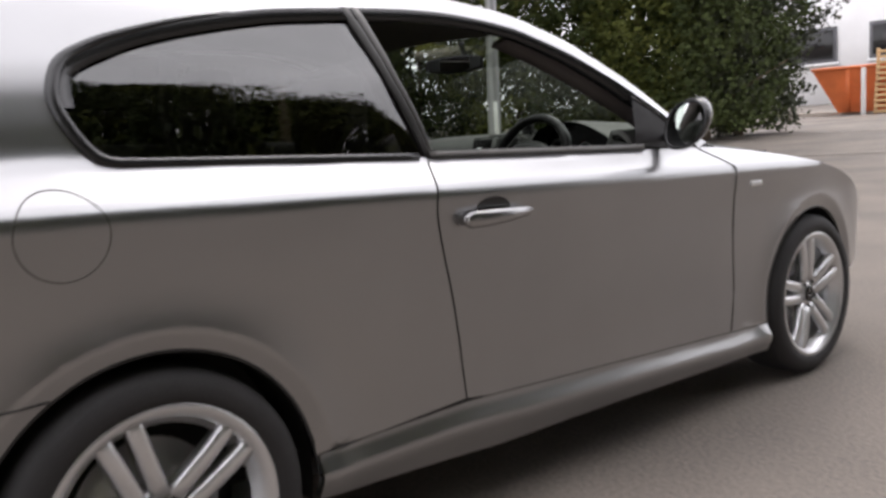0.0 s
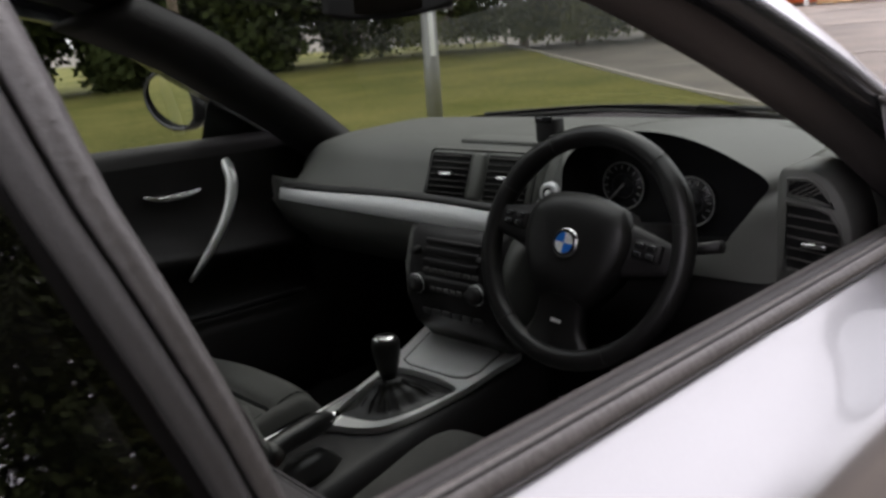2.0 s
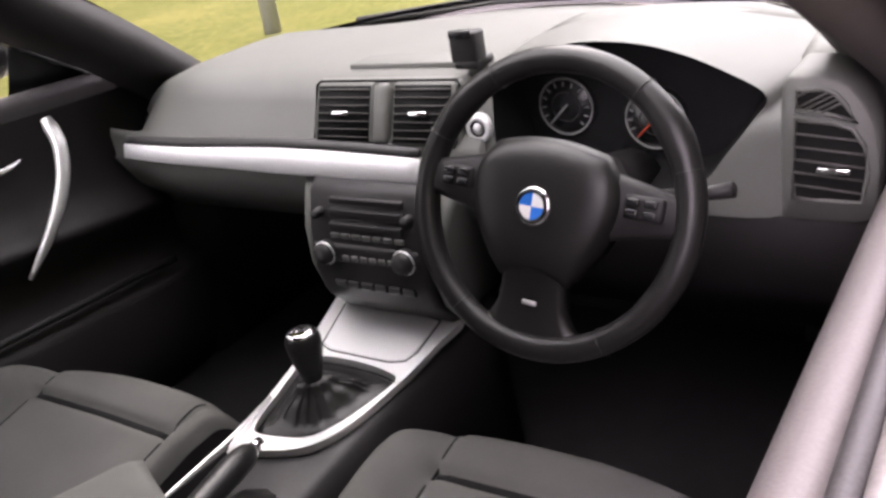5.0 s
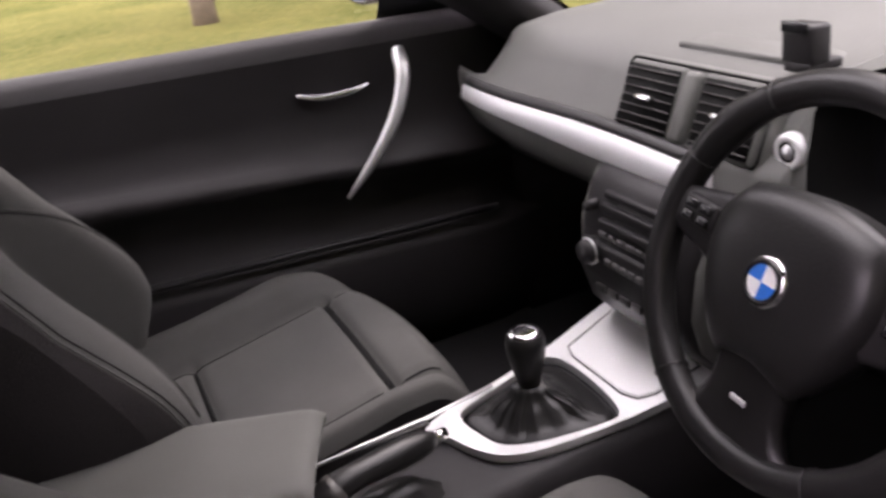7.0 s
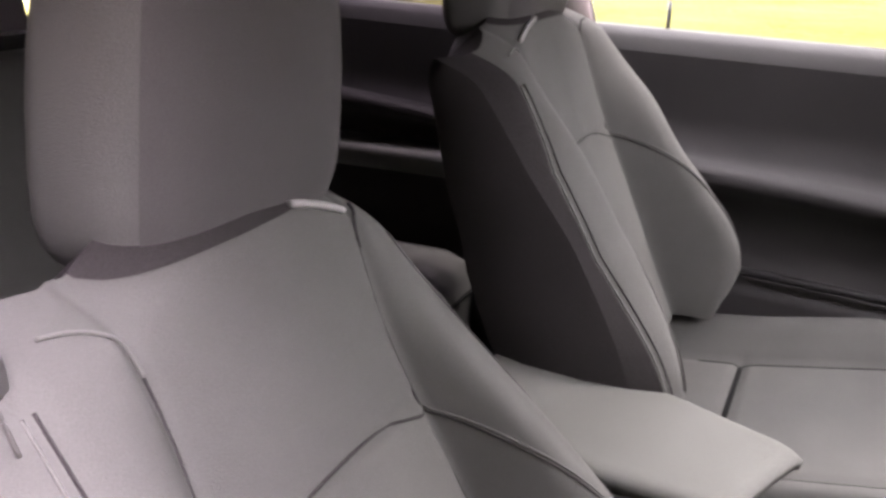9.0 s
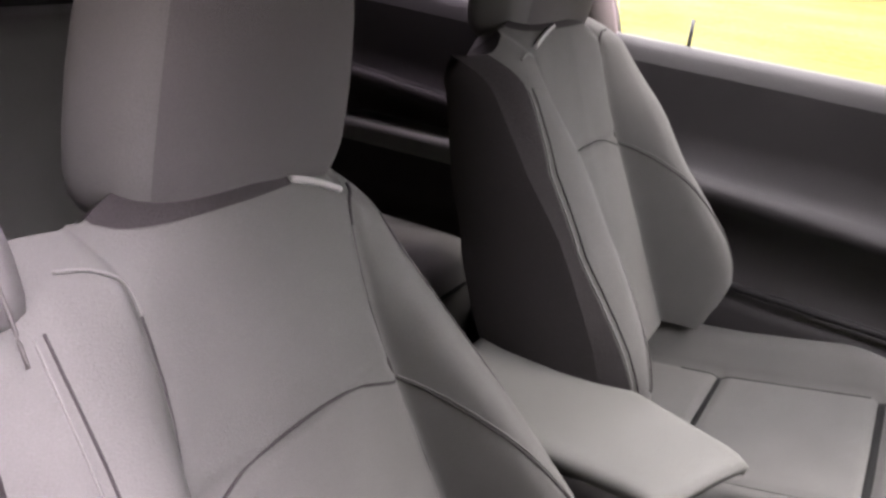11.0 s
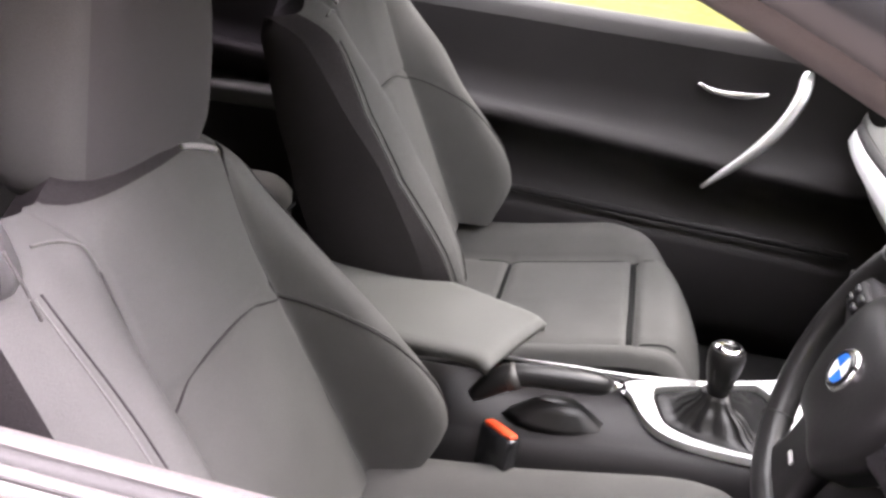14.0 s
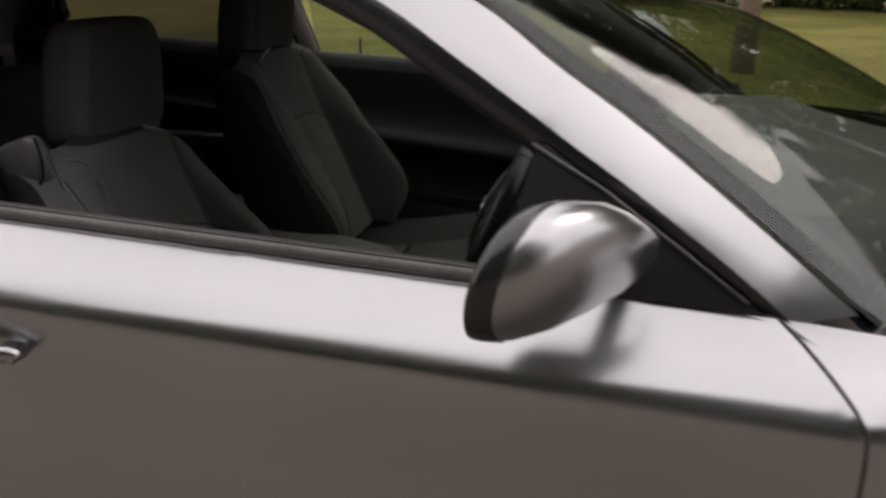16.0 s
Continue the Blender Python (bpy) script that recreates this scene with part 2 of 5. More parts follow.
def side_x(y, z):
    """Half width of the body at a length y and a height z."""
    b, c = belt(y), crease(y)
    e = lerp(y, [-0.6, 0.67], [0.352, 0.282])
    zs = [0, 0.14, e - 0.125, e - 0.075, e - 0.050, e - 0.025, 0.41, 0.55, 0.72, c - 0.03, c, b - 0.005, 1.04, 1.10, 1.16, 1.22, 1.28, 1.33, 1.36, 1.45]
    xs = [0.77, 0.785, 0.822, 0.852, 0.860, 0.841, 0.840, 0.848, 0.859, 0.876, 0.879, 0.774, 0.757, 0.737, 0.711, 0.677, 0.635, 0.597, 0.572, 0.49]
    x = sum(w * lerp(z + k * 0.007, zs, xs) for k, w in zip((-2, -1, 0, 1, 2), (0.1, 0.25, 0.3, 0.25, 0.1)))
    x *= 1 - 0.9 * max(0, y - 1.6) ** 2.2
    x *= 1 - 0.05 * max(0, y - 0.7) ** 2.2 - 0.045 * max(0, -1.0 - y) ** 2
    for yc, zc in WHEELS:
        d = math.hypot(y - yc, z - zc)
        if z < c:
            fade = min(1, (c - z) / 0.08)
            x += (0.012 * max(0, min(1, (0.50 - d) / 0.11)) ** 2 - 0.30 * max(0, 0.392 - d)) * fade
    # the front pillar rolls inwards above the window
    if y > -0.1:
        d = max(0, min(0.09, z - lerp(y, PILLAR_Y, PILLAR_Z)))
        x -= 3.2 * d * d * min(1, (y + 0.1) / 0.3) + 0.36 * d * max(0, min(1, (y - 0.1) / 0.3))
    return x


PILLAR_Y, PILLAR_Z = [-0.112, -0.03, 0.072, 0.16, 0.253, 0.32, 0.39, 0.46, 0.53, 0.585], [1.334, 1.304, 1.259, 1.209, 1.155, 1.114, 1.072, 1.026, 0.977, 0.94]


DLO_TOP = [(-1.466, 1.128), (-1.463, 1.17), (-1.435, 1.222), (-1.312, 1.277), (-1.176, 1.313), (-1.02, 1.341), (-0.869, 1.359), (-0.6, 1.373), (-0.4, 1.374), (-0.25, 1.360),
           (-0.112, 1.334), (-0.03, 1.304), (0.072, 1.259), (0.16, 1.209), (0.253, 1.155), (0.32, 1.114), (0.39, 1.072), (0.46, 1.026), (0.53, 0.977), (0.585, 0.934)]
DLO_REAR = [(-1.378, belt(-1.378)), (-1.412, 1.028), (-1.445, 1.073)]
ROOF_EDGE = [(0.68, 0.93), (0.602, 0.985), (0.492, 1.066), (0.39, 1.136), (0.286, 1.2), (0.2, 1.257), (0.1, 1.306), (0.0, 1.346), (-0.1, 1.377), (-0.25, 1.402), (-0.45, 1.416),
             (-0.7, 1.414), (-1.0, 1.398), (-1.3, 1.368), (-1.6, 1.325), (-1.82, 1.28)]
SHUT_REAR = [(-0.608, belt(-0.608)), (-0.642, 0.937), (-0.666, 0.903), (-0.671, 0.86), (-0.664, 0.81), (-0.646, 0.736), (-0.627, 0.66), (-0.603, 0.53), (-0.585, 0.384), (-0.583, 0.362)]
SHUT_FRONT = [(0.570, 0.938), (0.607, 0.910), (0.635, 0.886), (0.652, 0.866), (0.660, 0.83), (0.672, 0.6), (0.69, 0.42), (0.67, 0.285)]


def smooth2(pts, n):
    return [(p.x, p.y) for p in spline([(a, b, 0) for a, b in pts], n)]


def arch(yc, r, a0, a1, n=22):
    zc = WHEELS[0][1] if yc < 0 else WHEELS[1][1]
    return [(yc + r * math.cos(radians(a0 + (a1 - a0) * k / n)), zc + r * math.sin(radians(a0 + (a1 - a0) * k / n))) for k in range(n + 1)]


def skin(outline, side=1, step=0.03, offset=0.0, fn=None, extra=()):
    """Body panel: the side surface inside an outline of (y, z)."""
    fn = fn or side_x
    ys, zs = [p[0] for p in outline], [p[1] for p in outline]
    pts = [Vector(p) for p in outline]
    n = len(pts)

    def inside(y, z):
        hit = False
        for k in range(n):
            a, b = outline[k], outline[(k + 1) % n]
            if (a[1] > z) != (b[1] > z) and y < (b[0] - a[0]) * (z - a[1]) / (b[1] - a[1]) + a[0]:
                hit = not hit
            ey, ez = b[0] - a[0], b[1] - a[1]
            t = max(0, min(1, ((y - a[0]) * ey + (z - a[1]) * ez) / (ey * ey + ez * ez + 1e-12)))
            if math.hypot(y - a[0] - t * ey, z - a[1] - t * ez) < step * 0.3:
                return False
        return hit
    y = min(ys)
    while y < max(ys):
        z = min(zs)
        while z < max(zs):
            if inside(y, z):
                pts.append(Vector((y, z)))
            z += step * 0.6
        y += step
    pts += [Vector(p) for p in extra if inside(*p)]
    vs, _, fs, *_ = delaunay_2d_cdt(pts, [], [list(range(n))], 1, 1e-5)
    bm = bmesh.new()
    bv = [bm.verts.new((side * (fn(v.x, v.y) + offset), v.x, v.y)) for v in vs]
    for f in fs:
        bm.faces.new([bv[i] for i in f])
    return bm


def on_side(pts, side=1, off=0.0):
    return [(side * (side_x(y, z) + off), y, z) for y, z in pts]

# ---------------------------------------------------------------- the ground and surroundings
def sheet(xs, ys, fz):
    bm = bmesh.new()
    v = [[bm.verts.new((x, y, fz(x, y))) for y in ys] for x in xs]
    for i in range(len(xs) - 1):
        for j in range(len(ys) - 1):
            bm.faces.new((v[i][j], v[i + 1][j], v[i + 1][j + 1], v[i][j + 1]))
    return bm


def land(x, y):
    """The yard lies level under the car and climbs gently ahead."""
    return 0.033 * max(0, min(y, 70) - 10)


far = [-400, -120, -60]
tagged(part("ground", sheet(far + list(np.linspace(-40, 40, 41)) + [60, 120, 400], far + list(np.linspace(-40, 70, 56)) + [120, 400], land), ASPHALT), "worn brown-grey asphalt yard", "ground", kind="structure")


def lawn_z(x, y):
    return land(x, y) + 0.05 + 0.03 * noise.noise((x * 0.6, y * 0.6, 0)) - 0.12 * max(0, x + 3.2) ** 2


def lawn_edge(y):
    return -2.6 if y < 8 else -2.6 - (y - 8) * 1.15


bm = bmesh.new()
rowsv = []
for y in np.linspace(-40, 22, 63):
    e = lawn_edge(y)
    rowsv.append([bm.verts.new((e - (36 * t ** 1.6), y, lawn_z(e - 1 - 36 * t ** 1.6, y))) for t in np.linspace(0, 1, 30)])
for a, b in zip(rowsv, rowsv[1:]):
    for i in range(29):
        bm.faces.new((a[i], a[i + 1], b[i + 1], b[i]))
tagged(part("grass_verge", bm, GRASS), "bright mown grass bank beside the parked car", "grass", kind="structure")
kerb_pts = [(lawn_edge(y) + 0.06, y, land(0, y) + 0.03) for y in np.linspace(-40, 22, 63)]
tagged(part("kerb", loft([[(x - 0.06, y, z - 0.1), (x + 0.06, y, z - 0.1), (x + 0.06, y, z + 0.05), (x + 0.045, y, z + 0.07), (x - 0.06, y, z + 0.07)] for x, y, z in kerb_pts]), KERB, smooth=False), "weathered concrete kerb along the grass", "kerb", kind="structure")

# far kerb and pale worn lines on the yard ahead
tagged(part("kerb", loft([[(x, y - 0.1, land(x, y) - 0.05), (x, y - 0.1, land(x, y) + 0.12), (x, y + 0.15, land(x, y) + 0.13), (x, y + 0.15, land(x, y) - 0.05)] for x, y in ((-30, 33.5), (-20, 33), (-10, 32), (2, 31))]), KERB, smooth=False), "low kerb across the far yard", "kerb", kind="structure")
PALE = mat("pale worn line", (0.21, 0.185, 0.16), 0.85, 0, 0.3, 2, 60, 0.4)
for pts, w in ((((-12, 20.5), (-6, 21.8), (0, 23.5), (5, 25.5)), 0.5), (((-9, 13), (-4, 15), (0, 15.6), (6, 17)), 0.35), (((-15, 25.5), (-6, 28.5), (4, 31)), 0.3)):
    c = spline([(x, y, 0) for x, y in pts], 24)
    tagged(part("trim", loft([[(p.x, p.y - w * (0.4 + 0.2 * math.sin(k)), land(p.x, p.y) + 0.006), (p.x, p.y + w * (0.4 + 0.2 * math.cos(k * 1.7)), land(p.x, p.y + w) + 0.006)] for k, p in enumerate(c)], False, False), PALE), "pale worn strip in the asphalt", "road marking", kind="structure")


def crown_mesh(name, height, spread, seed, clumps, low, leaf, tone, parent, cone=False):
    """Crown of many leaf clumps with an uneven outline and gaps."""
    rnd = random.Random(seed)
    verts, faces = [], []
    lobes = [(rnd.random() * 2 * math.pi, rnd.random(), 0.75 + 0.5 * rnd.random()) for _ in range(24)]
    for k in range(clumps):
        f = rnd.random()
        z = height * (low + (1 - low) * f)
        prof = (1 - f) ** 0.6 if cone else math.sin(math.pi * min(1, 0.14 + f * 0.84)) ** 0.7
        a = rnd.random() * 2 * math.pi
        lob = max((g * math.exp(-((math.cos(a - b) - 1) ** 2) * 5 - (f - h) ** 2 * 34) for b, h, g in lobes))
        rad = spread * prof * (0.26 + 0.92 * lob) * (0.2 + 0.8 * rnd.random() ** 0.5)
        c = Vector((rad * math.cos(a), rad * math.sin(a), z))
        out = Vector((math.cos(a), math.sin(a), 0.5))
        for j in range(14):
            d = Vector((rnd.gauss(0, 1), rnd.gauss(0, 1), rnd.gauss(0, 0.8))) * leaf * 0.6
            n = (Vector((rnd.gauss(0, 1), rnd.gauss(0, 1), rnd.gauss(0, 1))) + out * 0.8).normalized()
            u = n.orthogonal().normalized() * leaf * (0.16 + 0.2 * rnd.random())
            w = n.cross(u) * (0.45 + 0.4 * rnd.random())
            i = len(verts)
            p = c + d
            verts += [p - u, p + w, p + u, p - w]
            faces.append((i, i + 1, i + 2, i + 3))
    me = bpy.data.meshes.new(name)
    me.from_pydata(verts, [], faces)
    me.materials.append(tone)
    o = new(name, me)
    o.parent = parent
    return o


def tree(x, y, height, spread, label, trunk_h=1.6, r=0.12, seed=1, clumps=260, low=0.25, leaf=0.32, tone=None, cone=False):
    """Tapered trunk, limbs and crown."""
    t = thing("tree", label, "tree")
    t.location = (x, y, max(0, land(x, y)))
    pts = spline([(0, 0, -0.1), (0.03, 0.02, trunk_h * 0.5), (-0.03, 0.04, trunk_h), (0.05, 0, height * 0.8)], 12)
    part("trunk", tube(pts, [r * (1.2 - 0.9 * k / 11) for k in range(12)], 10), BARK, t)
    for k in range(7):
        a = k * 2.4
        h = trunk_h * 0.8 + (height - trunk_h) * 0.55 * k / 7
        l = spread * (0.75 - 0.4 * k / 7)
        part("limb", tube([(0, 0, h), (l * 0.5 * math.cos(a), l * 0.5 * math.sin(a), h + l * 0.3), (l * math.cos(a), l * math.sin(a), h + l * 0.55)], [r * 0.4, r * 0.25, r * 0.08], 6), BARK, t)
    crown_mesh("crown", height, spread, seed, clumps, low, leaf, tone or LEAF, t, cone)
    return t


LEAF2 = mat("lighter green foliage", (0.04, 0.06, 0.016), 0.65, 0, 0.3, 0.8, 4, 0.2, second=(0.16, 0.17, 0.045), spec=0.12)
LEAF3 = mat("dull grey-green foliage", (0.035, 0.042, 0.03), 0.75, 0, 0.3, 0.8, 6, 0.2, second=(0.12, 0.13, 0.09), spec=0.1)
# belt of dark evergreens and bushes ahead, beyond the grass
k = 0
for x, y, h, s, tone in ((-11.4, 21.6, 7.5, 1.9, LEAF3), (-11.8, 20.5, 8.5, 2.6, LEAF), (-13.6, 19.8, 6.5, 2.2, LEAF2), (-15.4, 19.5, 9, 2.8, LEAF), (-18.2, 18.5, 8.5, 2.8, LEAF2), (-20.5, 17, 9, 3.0, LEAF),
                         (-22.5, 14.5, 9, 3.0, LEAF), (-24.5, 11.5, 9, 3.2, LEAF), (-26, 8, 9, 3.2, LEAF), (-27, 4.5, 9, 3.2, LEAF), (-28, 0.5, 10, 3.4, LEAF), (-28, -4, 10, 3.4, LEAF), (-28, -9, 10, 3.4, LEAF)):
    big = 1.5 if 1 <= k <= 4 else 1.0
    tree(x, y, h * 1.45 * big, s * 1.1 * (1.2 if big > 1 else 1), "tall dense evergreen at the edge of the yard", 0.8, 0.14, 11 + k, int(3300 * big) if k < 6 else 2600, 0.02, 0.25 if k < 6 else 0.5, tone)
    k += 1
tree(-9.3, 1.3, 7.5, 2.4, "young tree with a bare pale trunk on the grass", 2.6, 0.13, 70, 320, 0.45, 0.4, LEAF2)
tree(-10.4, 5.6, 17.0, 4.8, "tall leafy tree with a bare pale trunk on the grass", 2.6, 0.11, 71, 2600, 0.40, 0.45, LEAF2)
tree(-11.5, -5.5, 7.5, 2.4, "young tree with a bare pale trunk on the grass", 2.6, 0.13, 72, 300, 0.45, 0.4, LEAF2)
# trees on the driver's side, seen in the glass and the paint, but for the last two
# the last two are unseen, added to shade the driver's seat
for x, y, h, s in ((11.4, -4.6, 13.0, 3.4), (11.0, -1.2, 16.0, 3.4), (11.2, 2.2, 19.0, 3.6), (10.8, 5.2, 17.0, 3.2), (11.2, 8.0, 13.0, 2.9), (11.5, 11.0, 10.0, 2.6), (15.0, 15.5, 10, 3.5), (12.0, -8.4, 15, 3.6), (12.0, -12.8, 15, 3.8)):
    near = x <= 12
    tree(x, y, h, s, "dark leafy tree across the yard", 1.4, 0.16, 51 + k, 3600 if near else 1500, 0.03 if near else 0.12, 0.34 if near else 0.4, LEAF2 if k % 3 else LEAF)
    k += 1

# lamp post with a white marker strip
STEEL = mat("grey galvanised steel", (0.33, 0.33, 0.34), 0.45, 0.6, 0.12, 8, 90, 0.1)
post = thing("lamp_post", "grey steel lamp post with a white marker strip", "lamp post")
part("pole", tube([(-5.30, 5.55, -0.05), (-5.28, 5.55, 0.9), (-5.24, 5.55, 2.5), (-5.2, 5.55, 6.0)], [0.085, 0.08, 0.07, 0.05], 14), STEEL, post)
part("marker_strip", box(-5.19, -5.15, 5.46, 5.50, 0.92, 1.36, 0.004), WHITE, post, "white marker strip")
part("lamp_head", box(-5.35, -5.05, 5.1, 5.6, 5.98, 6.08, 0.03), STEEL, post)

# skip with pallets beside it, and the building behind
SKIP = mat("rusty orange skip paint", (0.62, 0.15, 0.04), 0.6, 0, 0.3, 2, 40, 0.3)
PINE = mat("pale sawn pine", (0.62, 0.40, 0.20), 0.7, 0, 0.25, 3, 50, 0.3)
gx, gy = -11.9, 33.0
gz = land(gx, gy)
sk = thing("skip", "rust-orange steel skip with slanted ends", "skip")
part("tub", loft([[(-1.1, -0.7, 0.05), (1.1, -0.7, 0.05), (1.1, 0.7, 0.05), (-1.1, 0.7, 0.05)], [(-1.8, -0.85, 1.35), (1.8, -0.85, 1.35), (1.8, 0.85, 1.35), (-1.8, 0.85, 1.35)], [(-1.72, -0.78, 1.35), (1.72, -0.78, 1.35), (1.72, 0.78, 1.35), (-1.72, 0.78, 1.35)], [(-1.05, -0.64, 0.12), (1.05, -0.64, 0.12), (1.05, 0.64, 0.12), (-1.05, 0.64, 0.12)]], True, True), SKIP, sk, smooth=False)
part("top_rail", tube([(-1.8, -0.85, 1.35), (1.8, -0.85, 1.35), (1.8, 0.85, 1.35), (-1.8, 0.85, 1.35)], 0.05, 6, True), SKIP, sk)
for x in (-0.8, 0, 0.8):
    part("rib", box(x - 0.05, x + 0.05, -0.86, -0.74, 0.1, 1.33), SKIP, sk)
sk.matrix_basis = pose(gx, gy, gz, 0, 0, 12) @ Matrix.Scale(1.3, 4)
wp = thing("marker_post", "white-painted wooden post at the kerb", "post")
part("post_body", box(-0.07, 0.07, -0.07, 0.07, -0.1, 1.75, 0.01), WHITE, wp)
wp.location = (-12.05, 31.6, land(0, 31.6))


def pallet(x, y, z, rz, lean):
    p = thing("pallet", "pale pine pallet leaning upright", "pallet", "pallets by the skip")
    for k in range(6):
        part("slat", box(-0.6, 0.6, -0.012, 0.012, 0.02 + k * 0.2, 0.12 + k * 0.2, 0.003, 1), PINE, p)
    for xx in (-0.55, 0, 0.55):
        part("bearer", box(xx - 0.05, xx + 0.05, 0.012, 0.11, 0.0, 1.2, 0.003, 1), PINE, p)
    p.matrix_basis = pose(x, y, z, lean, 0, rz)
    return p


for k in range(4):
    pallet(-11.1 + k * 1.3, 31.7 + 0.1 * k, land(0, 32.3), 6 + 3 * k, -7)
    pallet(-11.05 + k * 1.3, 31.75 + 0.1 * k, land(0, 32.3) + 1.2, 6 + 3 * k, -5)
RENDER = mat("pale grey render", (0.78, 0.78, 0.79), 0.8, 0, 0.08, 1, 40, 0.2)
DARKD = mat("dark grey shutter", (0.10, 0.10, 0.11), 0.6, 0, 0.15, 3, 40, 0.2)
bl = thing("building", "pale grey rendered building with dark shutters", "building")
part("wall", box(-26, 14, 48, 60, 0.5, 9.5), RENDER, bl)
part("roof", box(-26.4, 14.4, 47.6, 60.4, 9.5, 9.9), DARKD, bl)
for k in range(7):
    w = part("window", box(-24 + k * 5.2, -20.6 + k * 5.2, 47.93, 48.1, 3.6, 5.6, 0.02), DARKD, bl)
    part("pane", box(-23.8 + k * 5.2, -20.8 + k * 5.2, 47.90, 47.93, 3.8, 5.4), BLACK, w)
    part("sill", box(-24.1 + k * 5.2, -20.5 + k * 5.2, 47.8, 48.0, 3.45, 3.6), RENDER, w)

# ---------------------------------------------------------------- the car: body
car = thing("car", "silver-grey metallic three-door hatchback with a lowered driver window, parked on asphalt", "car")

dlo_top = smooth2(DLO_TOP, 60)
roof_edge = smooth2(ROOF_EDGE, 44)
shut_rear = smooth2(SHUT_REAR, 20)
shut_front = smooth2(SHUT_FRONT, 20)
rear_belt = [(y, belt(y)) for y in np.linspace(-0.63, -1.36, 14)]
door_belt = [(y, belt(y)) for y in np.linspace(0.565, -0.60, 22)]

for side in (1, -1):
    quarter = (shut_rear[::-1] + rear_belt + smooth2(DLO_REAR, 6) + dlo_top + roof_edge[1:] + [(-1.95, 1.16), (-2.04, 1.0), (-2.09, 0.85), (-2.10, 0.62), (-2.06, 0.40), (-1.78, 0.36)]
               + arch(-1.387, 0.35, 170, 7) + [(-1.032, 0.345)])
    part("side_panel", skin(quarter, side, 0.026, extra=arch(-1.387, 0.392, -5, 185, 90) + arch(-1.387, 0.382, -5, 185, 90) + arch(-1.387, 0.402, -5, 185, 90)), PAINT, car)
    door = door_belt + shut_rear + [(y, 0.354 - 0.055 * (y + 0.578)) for y in np.linspace(-0.5, 0.62, 16)] + shut_front[::-1]
    d = part("door", skin(door, side), PAINT, car)
    fender = shut_front[:] + [(0.895, 0.275)] + arch(1.272, 0.345, 187, 8) + [(1.70, 0.36), (1.9, 0.38), (1.96, 0.45)] + smooth2([(1.94, 0.51), (1.86, 0.60), (1.75, 0.685), (1.6, 0.757), (1.4, 0.812), (1.2, 0.855), (1.0, 0.890), (0.72, 0.928)], 18)
    part("front_wing", skin(fender, side, 0.026, extra=arch(1.272, 0.392, -5, 185, 90) + arch(1.272, 0.382, -5, 185, 90) + arch(1.272, 0.402, -5, 185, 90)), PAINT, car)
    rocker = [(-1.032, 0.346), (-0.58, 0.353), (0.311, 0.303), (0.905, 0.271), (0.91, 0.168), (0.345, 0.18), (-0.448, 0.195), (-1.035, 0.238)]
    rk = [(y, z) for a, b in zip(rocker, rocker[1:] + rocker[:1]) for y, z in [(a[0] + (b[0] - a[0]) * k / 8, a[1] + (b[1] - a[1]) * k / 8) for k in range(8)]]
    part("side_skirt", skin(rk, side, 0.03, 0.004), PAINT, car)
    # dark gaps round the door, the fuel flap and the bumper
    part("shut_line", tube(on_side(shut_rear, side, 0.0006), 0.0024, 6), RUBBER, car)
    part("shut_line", tube(on_side(shut_front, side, 0.0), 0.0026, 6), RUBBER, car)
    part("shut_line", tube(on_side([(y, lerp(y, [-1.03, -0.58, 0.90], [0.347, 0.353, 0.271])) for y in np.linspace(-1.03, 0.90, 40)], side, 0.0), 0.0015, 6), RUBBER, car)
    part("shut_line", tube(on_side([(y, 0.605) for y in np.linspace(-1.575, -2.08, 16)], side, 0.0005), 0.0028, 6), RUBBER, car)
    # wheel arch lining and lip
    for yc, rl in ((-1.387, 0.352), (1.272, 0.347)):
        lip = [(side * (side_x(y, z) - 0.004), y, z) for y, z in arch(yc, rl, -8, 188, 30)]
        part("arch_lip", tube(lip, 0.006, 8), BLACK, car)
        part("arch_liner", loft([[(side * 0.80, y, z) for y, z in arch(yc, 0.36, -12, 192, 24)], [(side * 0.50, y, z) for y, z in arch(yc, 0.36, -12, 192, 24)]], False, False), RUBBER, car)
    # black frame round the side windows, belt strips
    frame_pts = [(y, z) for y, z in dlo_top]
    inner = []
    for k, (y, z) in enumerate(frame_pts):
        a, b = frame_pts[max(0, k - 1)], frame_pts[min(len(frame_pts) - 1, k + 1)]
        ty, tz = b[0] - a[0], b[1] - a[1]
        l = math.hypot(ty, tz)
        inner.append((y + tz / l * 0.034, max(belt(y) + 0.004, z - ty / l * 0.034)))
    part("window_frame", loft([on_side(frame_pts, side, 0.004), on_side(inner, side, 0.0), on_side(inner, side, -0.035)], False, False), BLACK, car)
    corner = [(y, belt(y)) for y in np.linspace(-0.64, -1.34, 24)] + smooth2([(-1.378, belt(-1.378)), (-1.412, 1.028), (-1.445, 1.073), (-1.466, 1.128), (-1.463, 1.17), (-1.435, 1.219), (-1.380, 1.250), (-1.312, 1.275), (-1.176, 1.311), (-1.02, 1.339)], 34)
    part("window_frame", tube(on_side(corner, side, -0.001), [lerp(k, [0, 22, 28, 42, 50, len(corner)], [0.011, 0.011, 0.014, 0.014, 0.011, 0.005]) for k in range(len(corner))], 10), BLACK, car)
    part("belt_strip", tube(on_side([(y, belt(y) + 0.004) for y in np.linspace(0.28, -0.60, 40)], side, 0.0), 0.011, 8, flat=1.1), STRIP, car)
